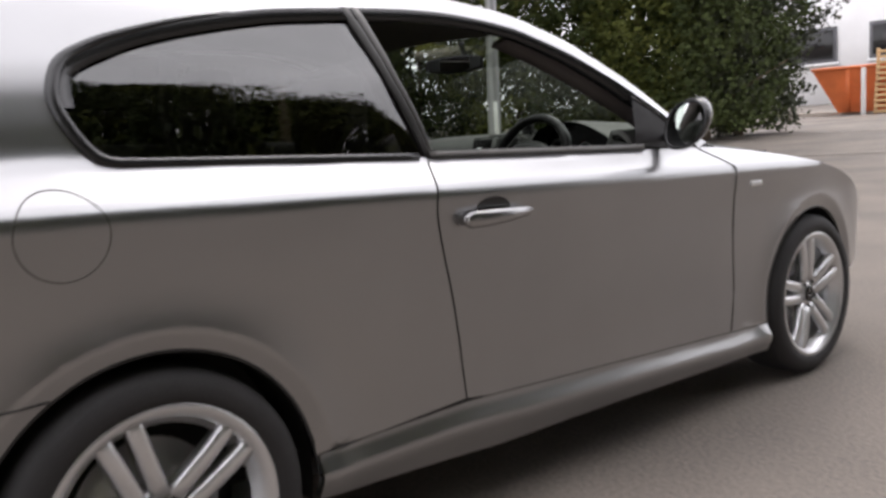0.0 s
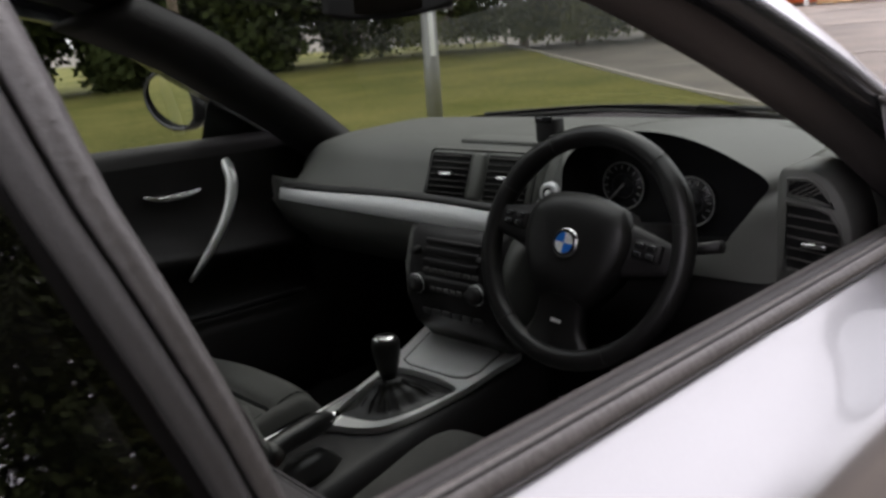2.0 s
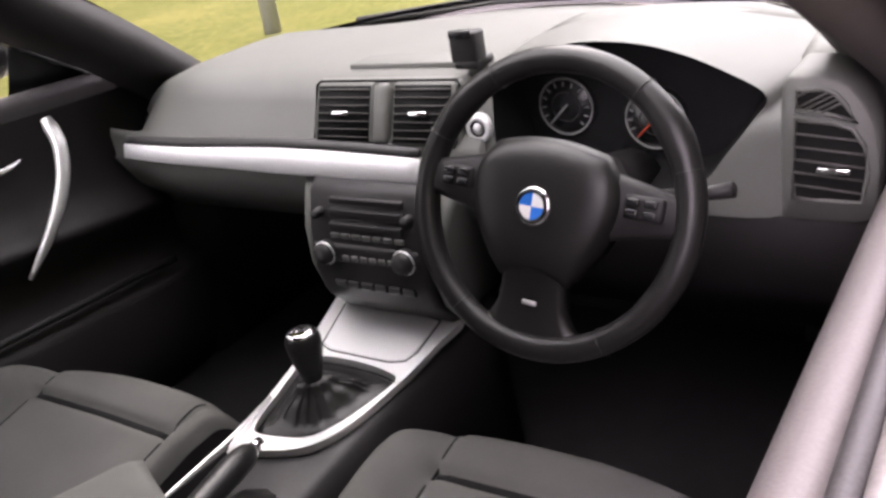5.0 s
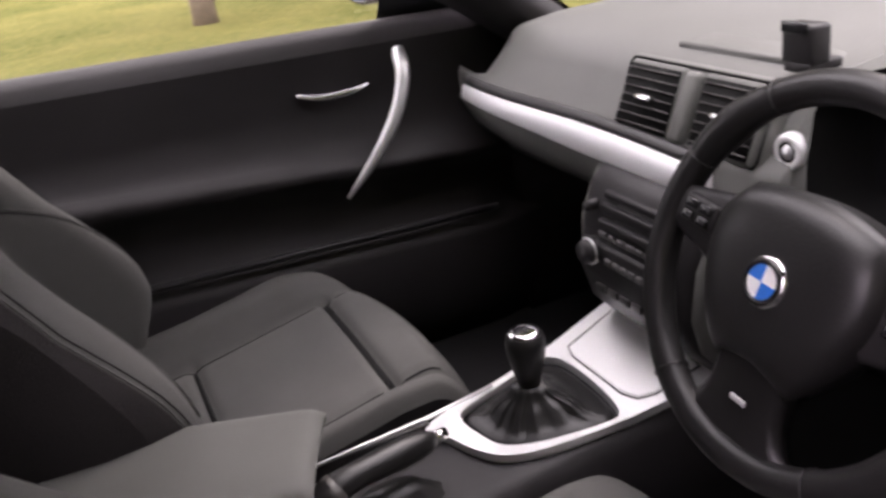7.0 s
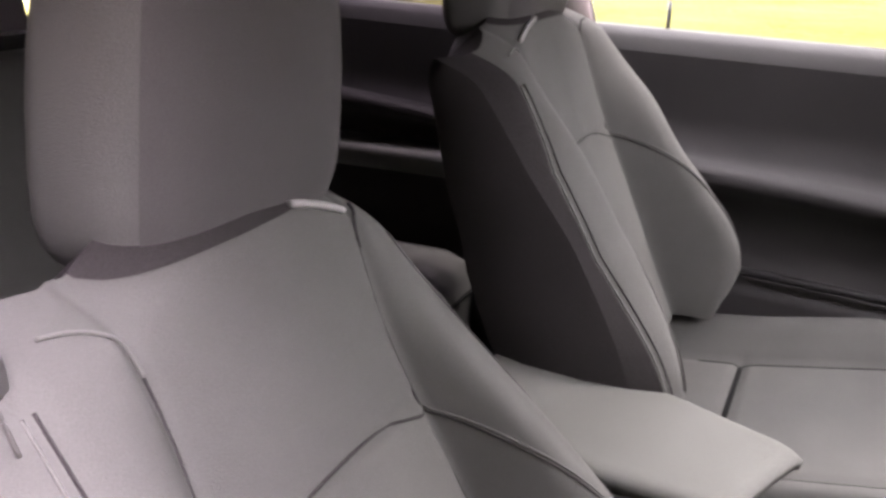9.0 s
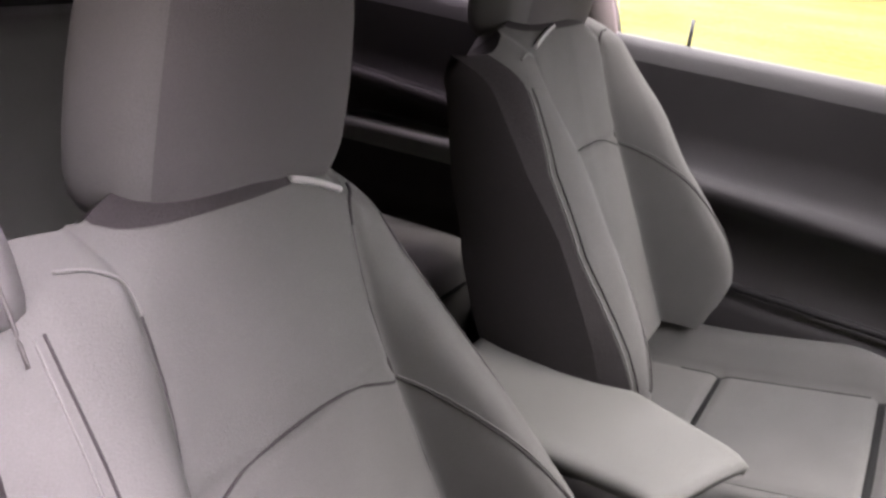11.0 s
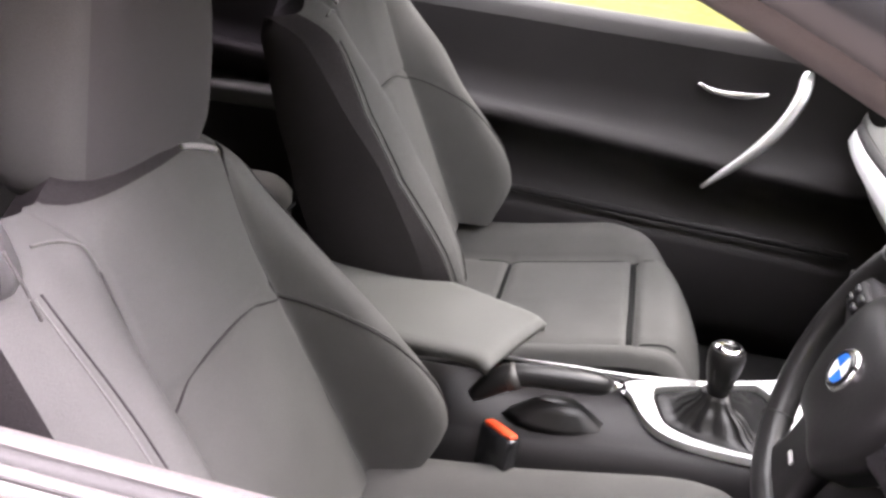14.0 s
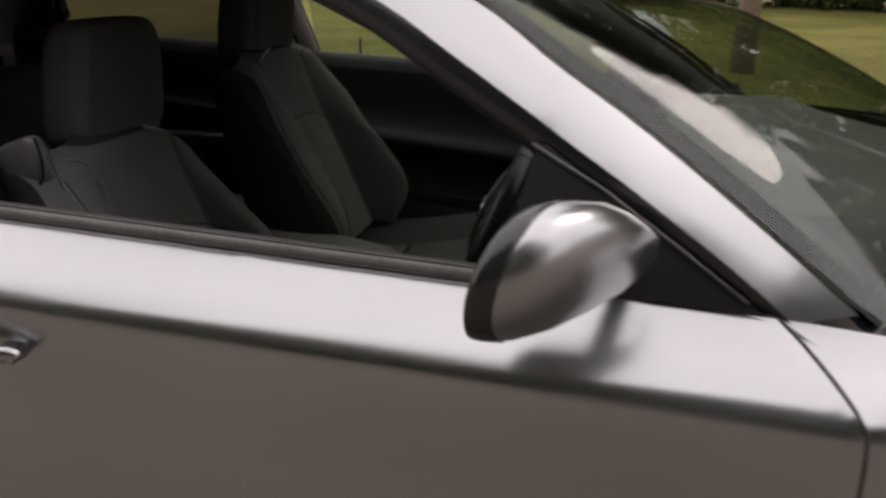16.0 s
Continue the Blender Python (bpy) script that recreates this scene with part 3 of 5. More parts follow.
    for off, up in ((0.0105, 0.0005), (0.0020, 0.0150)):
        part("belt_lip", tube([(x + side * off, y, z + up) for x, y, z in on_side([(y, belt(y)) for y in np.linspace(0.28, -0.60, 40)], side, 0.0)], 0.0016, 6), RUBBER, car)
    part("belt_strip", tube([(x - side * 0.02, y, z + 0.004) for x, y, z in on_side([(y, belt(y)) for y in np.linspace(0.53, -0.60, 40)], side, 0.0)], 0.009, 8), RUBBER, car)
    # centre pillar, two black strips
    zs = [0.975, 1.0, 1.075, 1.18, 1.28, 1.345, 1.372]
    left = [-0.612, -0.615, -0.634, -0.665, -0.682, -0.692, -0.695]
    right = [-0.588, -0.590, -0.604, -0.628, -0.634, -0.636, -0.636]
    for f0, f1 in ((0.0, 0.44), (0.56, 1.0)):
        col = []
        for k in range(15):
            z = 0.975 + k / 14 * 0.397
            a, w = lerp(z, zs, left), lerp(z, zs, right)
            y0, y1 = a + (w - a) * f0, a + (w - a) * f1
            col.append([(side * (side_x(y, z) + o), y, z) for y, o in ((y0, -0.014), (y0, 0.003), ((y0 + y1) / 2, 0.006), (y1, 0.003), (y1, -0.014))])
        part("centre_pillar", loft(col), SEAL if f0 else RUBBER, car)
    col = []
    for k in range(15):
        z = 0.975 + k / 14 * 0.397
        a, w = lerp(z, zs, left), lerp(z, zs, right)
        col.append([(side * (side_x(y, z) + o), y, z) for y, o in ((a, -0.09), (a, -0.012), (w, -0.012), (w, -0.03), (w - 0.02, -0.09))])
    part("pillar_core", loft(col), HEADLINER, car)
    # rear side glass
    q = [(y, z - 0.006 if z > 1.2 else z) for y, z in dlo_top if y < -0.69] + [(-0.68, 1.36), (-0.655, 1.18), (-0.61, 1.0)] + [(y, belt(y) + 0.002) for y in np.linspace(-0.64, -1.34, 12)] + smooth2(DLO_REAR, 6)[1:]
    part("side_window", skin(q, side, 0.06, -0.008), DARKGLASS, car)
    # fuel flap only on the driver's side
    if side == 1:
        flap = [(-1.525 + 0.082 * math.cos(a), 0.897 + 0.082 * math.sin(a)) for a in (2 * math.pi * k / 40 for k in range(40))]
        part("fuel_flap", tube(on_side(flap, side, -0.0002), 0.0015, 6, True), SEAL, car)

# passenger door glass, clear
pg = [(y, z - 0.012) for y, z in dlo_top if -0.60 < y < 0.5] + [(0.47, belt(0.47) + 0.0)] + [(y, belt(y)) for y in np.linspace(0.42, -0.6, 12)]
part("door_window", skin(pg, -1, 0.08, -0.01), CLEARGLASS, car)

# roof skin, tailgate, bonnet
rings = []
for y, z in roof_edge[int(len(roof_edge) * 0.46):]:
    x = side_x(y, z)
    rise = 0.06 * lerp(y, [-1.9, -1.4, -0.6, -0.1, 0.1], [0.5, 0.8, 1.0, 0.75, 0.5])
    rings.append([(x * math.sin(a), y + 0.0, z + rise * (math.cos(a) - 0.0) * 1.0 if abs(a) < 1.57 else z) for a in (math.pi / 2 * k / 12 for k in range(-12, 13))])
part("roof", loft(rings, False, False), PAINT, car)
part("headliner", loft([[(x * 0.97, y, z - 0.035) for x, y, z in r] for r in rings], False, False), HEADLINER, car)

head = rings[0]
wind_top = [(p[0] * 0.985, p[1], p[2] - 0.004) for p in head]
wind_bot = [(0.74 * k / 12, 1.02 - 0.34 * abs(k / 12) ** 2.0, 0.985 - 0.035 * abs(k / 12) ** 2) for k in range(-12, 13)]
edge_pts = [(y, z) for y, z in roof_edge[:int(len(roof_edge) * 0.46) + 1]]
rows = 14
ws = []
for r in range(rows + 1):
    t = r / rows
    row = []
    i = min(range(len(edge_pts)), key=lambda k: abs((k / (len(edge_pts) - 1)) - t))
    ey, ez = edge_pts[i]
    ex = side_x(ey, ez)
    for k in range(-12, 13):
        u = abs(k / 12)
        a, b = Vector(wind_bot[k + 12]), Vector(wind_top[k + 12])
        p = a.lerp(b, t) + Vector((0, 0.05 * math.sin(math.pi * t), 0.05 * math.sin(math.pi * t)))
        e = Vector((math.copysign(ex - 0.012, k) if k else 0, ey, ez))
        w = u ** 3
        row.append(p.lerp(e, w) if u > 0.01 else p)
    ws.append(row)
part("windscreen", loft(ws, False, False), CLEARGLASS, car)
band = [[(p[0], p[1] - 0.004, p[2] - 0.006) for p in r] for r in ws]
part("windscreen_band", loft([[Vector(p) for p in r] for r in band[:2]], False, False), BLACK, car)
for side in (1, -1):
    k = 24 if side == 1 else 0
    strip = [[Vector(r[k]) + Vector((0, 0, 0.004)), Vector(r[k]).lerp(Vector(r[12]), 0.07) + Vector((0, 0.002, 0.004))] for r in ws]
    part("windscreen_band", loft(strip, False, False), BLACK, car)
    # inner pillar trim; the passenger's is given a darker material for its shade
    col = []
    for r in ws:
        c = Vector(r[k])
        wide = 0.0 if side == 1 else lerp(c.z, [0.93, 1.1, 1.3], [0.055, 0.045, 0.02])
        back = lerp(c.z, [0.95, 1.1, 1.2, 1.306, 1.38], [-0.080, -0.088, -0.106, -0.134, -0.138])
        col.append([c + Vector((side * 0.004, -0.004, -0.012)), c + Vector((-side * (0.075 + wide), 0.005, -0.012)), c + Vector((-side * (0.090 + wide), back * 0.5, -0.038)), c + Vector((-side * 0.036, back, -0.062)), c + Vector((0, back + 0.014, -0.052))])
    part("pillar_trim", loft(col), HEADLINER if side == 1 else LINING, car)

bon = []
for y in np.linspace(0.72, 1.94, 20):
    ze = lerp(y, [0.72, 1.0, 1.2, 1.4, 1.6, 1.75, 1.86, 1.94], [0.928, 0.890, 0.855, 0.812, 0.757, 0.685, 0.60, 0.51])
    x = side_x(y, ze)
    crown = lerp(y, [0.72, 1.0, 1.6, 2.1], [0.045, 0.04, 0.045, 0.03])
    dip = 0.32
    bon.append([(x * k / 12, y + (0.26 * (1 - abs(k / 12) ** 2.2) if y < 0.9 else 0.26 * (1 - abs(k / 12) ** 2.2) * max(0, 1 - (y - 0.9) / 1.4)), ze + crown * (1 - abs(k / 12) ** 3) - 0.004) for k in range(-12, 13)])
part("bonnet", loft(bon, False, False), PAINT, car)
part("nose", loft([bon[-1], [(p[0] * 0.98, 2.08 - 0.16 * (p[0] / 0.7) ** 2, 0.42) for p in bon[-1]], [(p[0] * 0.97, 2.05 - 0.16 * (p[0] / 0.7) ** 2, 0.20) for p in bon[-1]]], False, False), PAINT, car)
tail_top = rings[-1]
part("tailgate", loft([tail_top, [(p[0] * 1.12, -2.02 - 0.06 * (1 - (p[0] / 0.6) ** 2), 1.05) for p in tail_top], [(p[0] * 1.3, -2.10 - 0.06 * (1 - (p[0] / 0.6) ** 2), 0.8) for p in tail_top],
                       [(p[0] * 1.3, -2.10 - 0.06 * (1 - (p[0] / 0.6) ** 2), 0.3) for p in tail_top]], False, False), PAINT, car)
part("underbody", box(-0.62, 0.62, -1.85, 1.7, 0.20, 0.30), RUBBER, car)
part("floor_carpet", box(-0.74, 0.74, -1.2, 0.95, 0.30, 0.33), CARPET, car)
for side in (1, -1):
    part("footwell_side", box(min(side * 0.70, side * 0.80), max(side * 0.70, side * 0.80), 0.5, 1.0, 0.30, 0.90), CARPET, car)
part("bulkhead", box(-0.76, 0.76, 0.93, 0.98, 0.30, 0.90), CARPET, car)
part("rear_bulkhead", box(-0.70, 0.70, -1.75, -1.70, 0.30, 1.0), CARPET, car)

# side indicator on the front wing
part("side_indicator", box(side_x(0.79, 0.80) - 0.004, side_x(0.79, 0.80) + 0.006, 0.755, 0.83, 0.788, 0.805, 0.004), WHITE, car, "clear white side indicator")


def wheel(side, yc, zc):
    """Alloy wheel with five double spokes, on its tyre."""
    prof = []
    for k in range(13):
        a = math.pi * k / 12
        prof.append((0.1 * math.cos(a), 0.255 + 0.062 * math.sin(a) ** 0.55 if 0 < k < 12 else 0.252))
    t = part("wheel", lathe([(-0.10, 0.235), (-0.108, 0.262), (-0.104, 0.292), (-0.088, 0.309), (-0.06, 0.315), (0, 0.317), (0.06, 0.315), (0.088, 0.309), (0.104, 0.292), (0.108, 0.262), (0.098, 0.238), (0.09, 0.235)], 56, "x", False), TYRE, car, "low-profile black tyre on a silver alloy rim")
    t.matrix_basis = pose(0.748 * side, yc, zc) @ Matrix.Diagonal((side, 1, 1, 1))
    part("rim_ring", lathe([(0.06, 0.200), (0.082, 0.215), (0.094, 0.222), (0.101, 0.236), (0.101, 0.245), (0.094, 0.248), (0.06, 0.23), (-0.08, 0.22), (-0.09, 0.212), (-0.06, 0.205)], 56, "x", False), RIM, t)
    part("hub", lathe([(0.02, 0.0), (0.075, 0.0), (0.077, 0.02), (0.073, 0.036), (0.066, 0.062), (0.05, 0.075), (0.02, 0.078)], 30), RIM, t)
    part("hub_cap", lathe([(0.074, 0.0), (0.081, 0.001), (0.081, 0.022), (0.078, 0.032), (0.07, 0.033)], 28), BLACK, t, "dark round hub cap")
    part("brake_disc", lathe([(-0.02, 0.06), (-0.02, 0.155), (-0.005, 0.155), (-0.005, 0.06)], 40, "x", False), ALU, t)
    part("rim_back", lathe([(-0.05, 0.0), (-0.05, 0.21), (-0.06, 0.21), (-0.06, 0.0)], 30), RUBBER, t)
    for k in range(5):
        for off in (-1, 1):
            bm = bmesh.new()
            rr = []
            for j in range(7):
                f = j / 6
                r = 0.05 + f * 0.185
                w = 0.019 - 0.001 * f
                c = off * (0.022 + 0.012 * f)
                x = 0.078 + 0.014 * math.sin(f * 2.2)
                rr.append([(x - 0.035, c - w, r), (x - 0.006, c - w, r), (x, c - w * 0.55, r), (x, c + w * 0.55, r), (x - 0.006, c + w, r), (x - 0.035, c + w, r)])
            loft(rr, True, True, bm)
            sp = part("spoke", bm, RIM, t)
            sp.matrix_basis = pose(0, 0, 0, 72 * k + (20 if yc < 0 else 8))
        b = part("bolt", lathe([(0.06, 0.0), (0.078, 0.0), (0.078, 0.008), (0.06, 0.009)], 8), BLACK, t)
        a = radians(72 * k + 36)
        b.location = (0, 0.052 * math.sin(a), 0.052 * math.cos(a))
    return t


for side in (1, -1):
    for yc, zc in WHEELS:
        wheel(side, yc, zc)


def outside_mirror(side):
    """Door mirror: painted teardrop shell on a foot, dark rim, mirror glass."""
    up, slope = (0.0, 0.26) if side == 1 else (0.088, 0.0)

    def ring(cx, y0, cz, sx, sz, n=28, lean=slope):
        y0, cz = y0 + 0.016, cz + 0.010
        out = []
        for k in range(n):
            a = 2 * math.pi * k / n
            e = 0.8 if math.cos(a) < 0 else 1.0
            c, s = math.copysign(abs(math.cos(a)) ** e, math.cos(a)), math.copysign(abs(math.sin(a)) ** (e + 0.05), math.sin(a))
            out.append((side * (cx + sx * c), y0 + lean * sz * s - 0.02 * sx / 0.085 * c, cz + up + sz * s + 0.012 * c * sx / 0.085))
        return out
    rr = [ring(*q) for q in ((0.93, 0.268, 1.008, 0.080, 0.066), (0.93, 0.272, 1.008, 0.087, 0.073), (0.926, 0.300, 1.012, 0.088, 0.076), (0.914, 0.334, 1.016, 0.080, 0.069), (0.893, 0.364, 1.016, 0.064, 0.054),
                              (0.868, 0.388, 1.012, 0.047, 0.038), (0.840, 0.404, 1.008, 0.030, 0.024), (0.812, 0.412, 1.006, 0.010, 0.009))]
    m = part("door_mirror", loft(rr, True, False), PAINT, car, "silver-grey teardrop door mirror with a dark rim")
    part("mirror_rim", loft([ring(0.93, 0.266, 1.008, 0.078, 0.064), ring(0.93, 0.262, 1.008, 0.082, 0.068), ring(0.93, 0.265, 1.008, 0.0875, 0.0735), ring(0.93, 0.275, 1.009, 0.0890, 0.0752), ring(0.928, 0.290, 1.0105, 0.0897, 0.0772), ring(0.927, 0.293, 1.011, 0.0875, 0.0750)], True, False), BLACK, m)
    bm = bmesh.new()
    bm.faces.new([bm.verts.new(p) for p in ring(0.93, 0.286 if side == 1 else 0.272, 1.008, 0.078, 0.064, lean=0.03 if side == 1 else -0.1)])
    part("mirror_glass", bm, MIRROR, m)
    part("mirror_collar", loft([ring(0.93, 0.2655, 1.008, 0.0785, 0.0645), ring(0.93, 0.287 if side == 1 else 0.273, 1.008, 0.0783, 0.0643, lean=0.03 if side == 1 else -0.1)], True, False), SEAM, m)
    foot = [[(side * x, y + dy, z + up + dz) for dy, dz in ((-0.012, -0.008), (0.014, -0.008), (0.018, 0.010), (-0.008, 0.012))] for x, y, z in ((0.765, 0.400, 0.975), (0.80, 0.385, 0.978), (0.84, 0.37, 0.985), (0.87, 0.355, 0.99))]
    part("mirror_foot", loft(foot), BLACK, m)
    tri = [(0.245, belt(0.245) + 0.006), (0.56, belt(0.56) + 0.002), (0.53, 0.955), (0.46, 1.004), (0.39, 1.05), (0.29, 1.115), (0.28, 1.112)]
    part("mirror_sail", skin(tri, side, 0.05, 0.006), PLASTIC, m)
    part("sail_edge", tube(on_side([(0.275, 1.114), (0.36, 1.070), (0.45, 1.012), (0.535, 0.953)], side, 0.008), 0.0025, 6), SEAL, m)


outside_mirror(1)
outside_mirror(-1)


def door_handle():
    """Pull handle in body colour over a scooped recess."""
    cup = [(-0.485 + 0.058 * math.cos(a), 0.842 + 0.029 * math.sin(a)) for a in (2 * math.pi * k / 28 for k in range(28))]
    h = part("door_handle", skin(cup, 1, 0.03, 0.002), BLACK, car, "silver pull handle over a dark finger recess")
    rr = []
    for k in range(17):
        t = k / 16
        y = -0.598 + 0.235 * t
        out = 0.018 + 0.022 * math.sin(math.pi * min(1, t * 1.05)) ** 0.7
        w = 0.021 * (1 - 0.55 * t ** 2) if t < 0.97 else 0.006
        if k == 0:
            w = 0.012
        z = 0.821 + 0.004 * t
        x = side_x(y, z) + out
        rr.append([(x + 0.010 * math.sin(a), y, z + w * math.cos(a)) for a in (2 * math.pi * j / 12 for j in range(12))])
    part("grip", loft(rr), PAINT, h)
    for y in (-0.588, -0.385):
        x = side_x(y, 0.82)
        part("grip_foot", box(x - 0.01, x + 0.028, y - 0.014, y + 0.014, 0.81, 0.834, 0.005), PAINT, h)
    part("lock_barrel", lathe([(side_x(-0.575, 0.82) + 0.02, 0.0), (side_x(-0.575, 0.82) + 0.034, 0.0), (side_x(-0.575, 0.82) + 0.034, 0.008), (side_x(-0.575, 0.82) + 0.02, 0.009)], 14), CHROME, h).location = (0, -0.57, 0.815)


door_handle()


def wiper(pts):
    """Wiper arm and blade lying at the foot of the windscreen."""
    w = part("wiper", tube(spline(pts, 14), 0.006, 6), RUBBER, car, "black wiper arm at rest")
    part("blade", tube([(x, y - 0.02, z - 0.006) for x, y, z in pts], 0.004, 6), RUBBER, w)


wiper([(-0.42, 0.885, 1.0), (-0.1, 0.965, 1.012), (0.22, 0.98, 1.005), (0.34, 1.0, 0.975)])
wiper([(0.14, 0.975, 1.012), (0.36, 0.93, 1.01), (0.56, 0.83, 0.99), (0.60, 0.86, 0.965)])

# ---------------------------------------------------------------- the car: inside
# backrest stations by height: half widths of the middle panel, the bolster's crest and its edge, and how far these stand proud
BACK_Z = [0.50, 0.52, 0.60, 0.68, 0.75, 0.82, 0.90, 0.97, 1.00, 1.04]
SEAM_W = [0.205, 0.20, 0.185, 0.17, 0.156, 0.141, 0.126, 0.127, 0.130, 0.135]
CREST_W = [0.215, 0.222, 0.246, 0.236, 0.216, 0.198, 0.175, 0.168, 0.168, 0.168]
CREST_F = [0.055, 0.080, 0.138, 0.142, 0.120, 0.092, 0.050, 0.012, 0.0, -0.015]
EDGE_W = [0.238, 0.248, 0.272, 0.272, 0.262, 0.246, 0.224, 0.208, 0.200, 0.190]
EDGE_F = [0.01, 0.03, 0.066, 0.068, 0.055, 0.036, 0.008, -0.018, -0.032, -0.05]


def smooth_step(x):
    x = max(0.0, min(1.0, x))
    return x * x * (3 - 2 * x)


def seat(cx, dz, label, cross, front, zc, rear_groove, inner, side, headrest_x, broad, shoulder):
    """Sport seat: bolstered cushion, tilted backrest narrowing to the shoulders, headrest.
    dz: how far the backrest is raised; cross: height of its cross seam; front: y of the cushion's nose; zc: lift of the cushion;
    inner: crest width, crest height and edge width of the bolster beside the console; side: +1 with the window on +x;
    broad: how much wider the upper bolsters are; shoulder: the same for the window side alone."""
    s = thing("sport_seat", label, "car seat", "front seats")

    # ---- cushion: t runs from the console edge (-1) to the window edge (+1)
    def across(t):
        """distance from the middle towards the window, lift over the middle panel"""
        if t >= 0:
            ws, hs = [0, 0.175, 0.185, 0.225, 0.252, 0.275, 0.288], [0.004, 0.0, 0.002, 0.048, 0.058, 0.036, -0.03]
            k = [0, 0.52, 0.56, 0.74, 0.84, 0.94, 1]
        else:
            cw, ch, ew = inner
            ws, hs = [0, -0.155, -0.165, -(0.165 + cw) / 2, -cw, -(cw + ew) / 2, -ew], [0.004, 0.0, 0.0, ch * 0.75, ch, ch * 0.5, -0.025]
            k = [0, 0.58, 0.62, 0.74, 0.84, 0.93, 1]
        a = abs(t)
        w = sum(q * lerp(a + d, k, ws) for d, q in ((-0.03, 0.25), (0, 0.5), (0.03, 0.25)))
        h = sum(q * lerp(a + d, k, hs) for d, q in ((-0.03, 0.25), (0, 0.5), (0.03, 0.25)))
        return w, h
    y_rear = -0.42

    def cush(u, v):
        t = (u - 0.5) * 2
        w, h = across(t)
        y_front = front - 0.9 * max(0, w if t > 0 else -w - 0.05) ** 2
        y = y_rear + v * (y_front - y_rear)
        d = front - y
        fade = smooth_step((y_front - y) / 0.16)
        z = zc + 0.577 + lerp(d, [0, 0.14, 0.37, 0.6], [0.006, 0.0, -0.045, -0.075]) + h * (0.25 + 0.75 * fade if h > 0 else 1)
        z -= 0.085 * max(0, 1 - (y_front - y) / 0.075) ** 2.2
        if -0.165 < w < 0.185:
            z += 0.010 * math.exp(-((d - 0.075) / 0.05) ** 2)
            z -= 0.014 * math.exp(-((d - 0.136) / 0.010) ** 2) + 0.008 * math.exp(-((d - rear_groove) / 0.009) ** 2)
        z -= 0.008 * math.exp(-((w - 0.18) / 0.007) ** 2) + 0.006 * math.exp(-((w + 0.16) / 0.007) ** 2)
        return (cx + side * w, y, z)

    def cush_b(u, v):
        p = cush(u, v)
        return (cx + (p[0] - cx) * 0.93, p[1] - 0.03 * v, zc + 0.40)
    nu, nv = 72, 84
    part("cushion", loft([[cush(i / nu, j / nv) for j in range(nv + 1)] for i in range(nu + 1)], False, False), CLOTH, s)
    rim = [(i / 48, 0) for i in range(48)] + [(1, j / 48) for j in range(48)] + [(i / 48, 1) for i in range(48, 0, -1)] + [(0, j / 48) for j in range(48, 0, -1)]
    bm = loft([[cush(u, v) for u, v in rim], [tuple(Vector(cush(u, v)).lerp(Vector(cush_b(u, v)), 0.35) + Vector(((cush(u, v)[0] - cx) * 0.04, 0, 0))) for u, v in rim], [cush_b(u, v) for u, v in rim]], True, False)
    # flanks darker than the cushion's top
    part("seat_flank", bm, PLASTIC, s, "dark flanks of the cushion")

    def cush_at(w, y):
        """point on the cushion at a width towards the window and a length y"""
        us = np.linspace(0, 1, 241)
        u = float(np.interp(w, [across((q - 0.5) * 2)[0] for q in us], us))
        t = (u - 0.5) * 2
        y_front = front - 0.9 * max(0, w if t > 0 else -w - 0.05) ** 2
        return Vector(cush(u, (y - y_rear) / (y_front - y_rear)))
    for d, r in ((0.136, 0.0075), (rear_groove, 0.0042)):
        part("seam", tube([cush_at(w, front - d) + Vector((0, 0, 0.002)) for w in np.linspace(-0.155, 0.172, 22)], r, 8, flat=0.55), SEAM, s)
    for w in (-0.16, 0.18):
        part("seam", tube([cush_at(w, y) + Vector((0, 0, 0.0006)) for y in np.linspace(-0.32, front - 0.06, 30)], 0.0022, 6), SEAM, s)

    # ---- backrest
    def st(z, table):
        return sum(q * lerp(z + d, BACK_Z, table) for d, q in ((-0.03, 0.25), (0, 0.5), (0.03, 0.25)))

    def back_f(u, v):
        x = (u - 0.5) * 2
        a = abs(x)
        zz = 0.50 + v * 0.54
        sw, cw, ew = st(zz, SEAM_W), st(zz, CREST_W), st(zz, EDGE_W)
        cf, ef = st(zz, CREST_F), st(zz, EDGE_F)
        up = broad * smooth_step((zz - 0.80) / 0.12)
        cw, ew, cf = cw + up, ew + up, cf + up
        if x > 0:
            out_w = shoulder * smooth_step((zz - 0.66) / 0.2)
            cw, ew = cw + out_w * 0.55, ew + out_w
        k = [0, 0.50, 0.54, 0.66, 0.76, 0.88, 1.0]
        ws = [0, sw, sw + 0.005, sw + (cw - sw) * 0.55, cw, cw + (ew - cw) * 0.62, ew]
        fs = [0.004, -0.001, 0.002, cf * 0.86, cf, cf + (ef - cf) * 0.38, ef]
        w = sum(q * lerp(a + d, k, ws) for d, q in ((-0.04, 0.25), (0, 0.5), (0.04, 0.25)))
        f = sum(q * lerp(a + d, k, fs) for d, q in ((-0.04, 0.25), (0, 0.5), (0.04, 0.25)))
        top = 1.042 - 0.034 * min(1, w / 0.125) ** 2 - (0.40 if x < 0 else 0.03 + 2.2 * max(0, w - 0.19)) * max(0, w - 0.125)
        z = 0.50 + v * (top - 0.50)
        f -= 0.045 * max(0, (v - 0.93) / 0.07) ** 2 + 0.006 * math.exp(-((w - sw) / 0.006) ** 2)
        f += 0.010 * math.exp(-((z - 0.70) / 0.09) ** 2) * (1 - min(1, a / 0.5) ** 2)
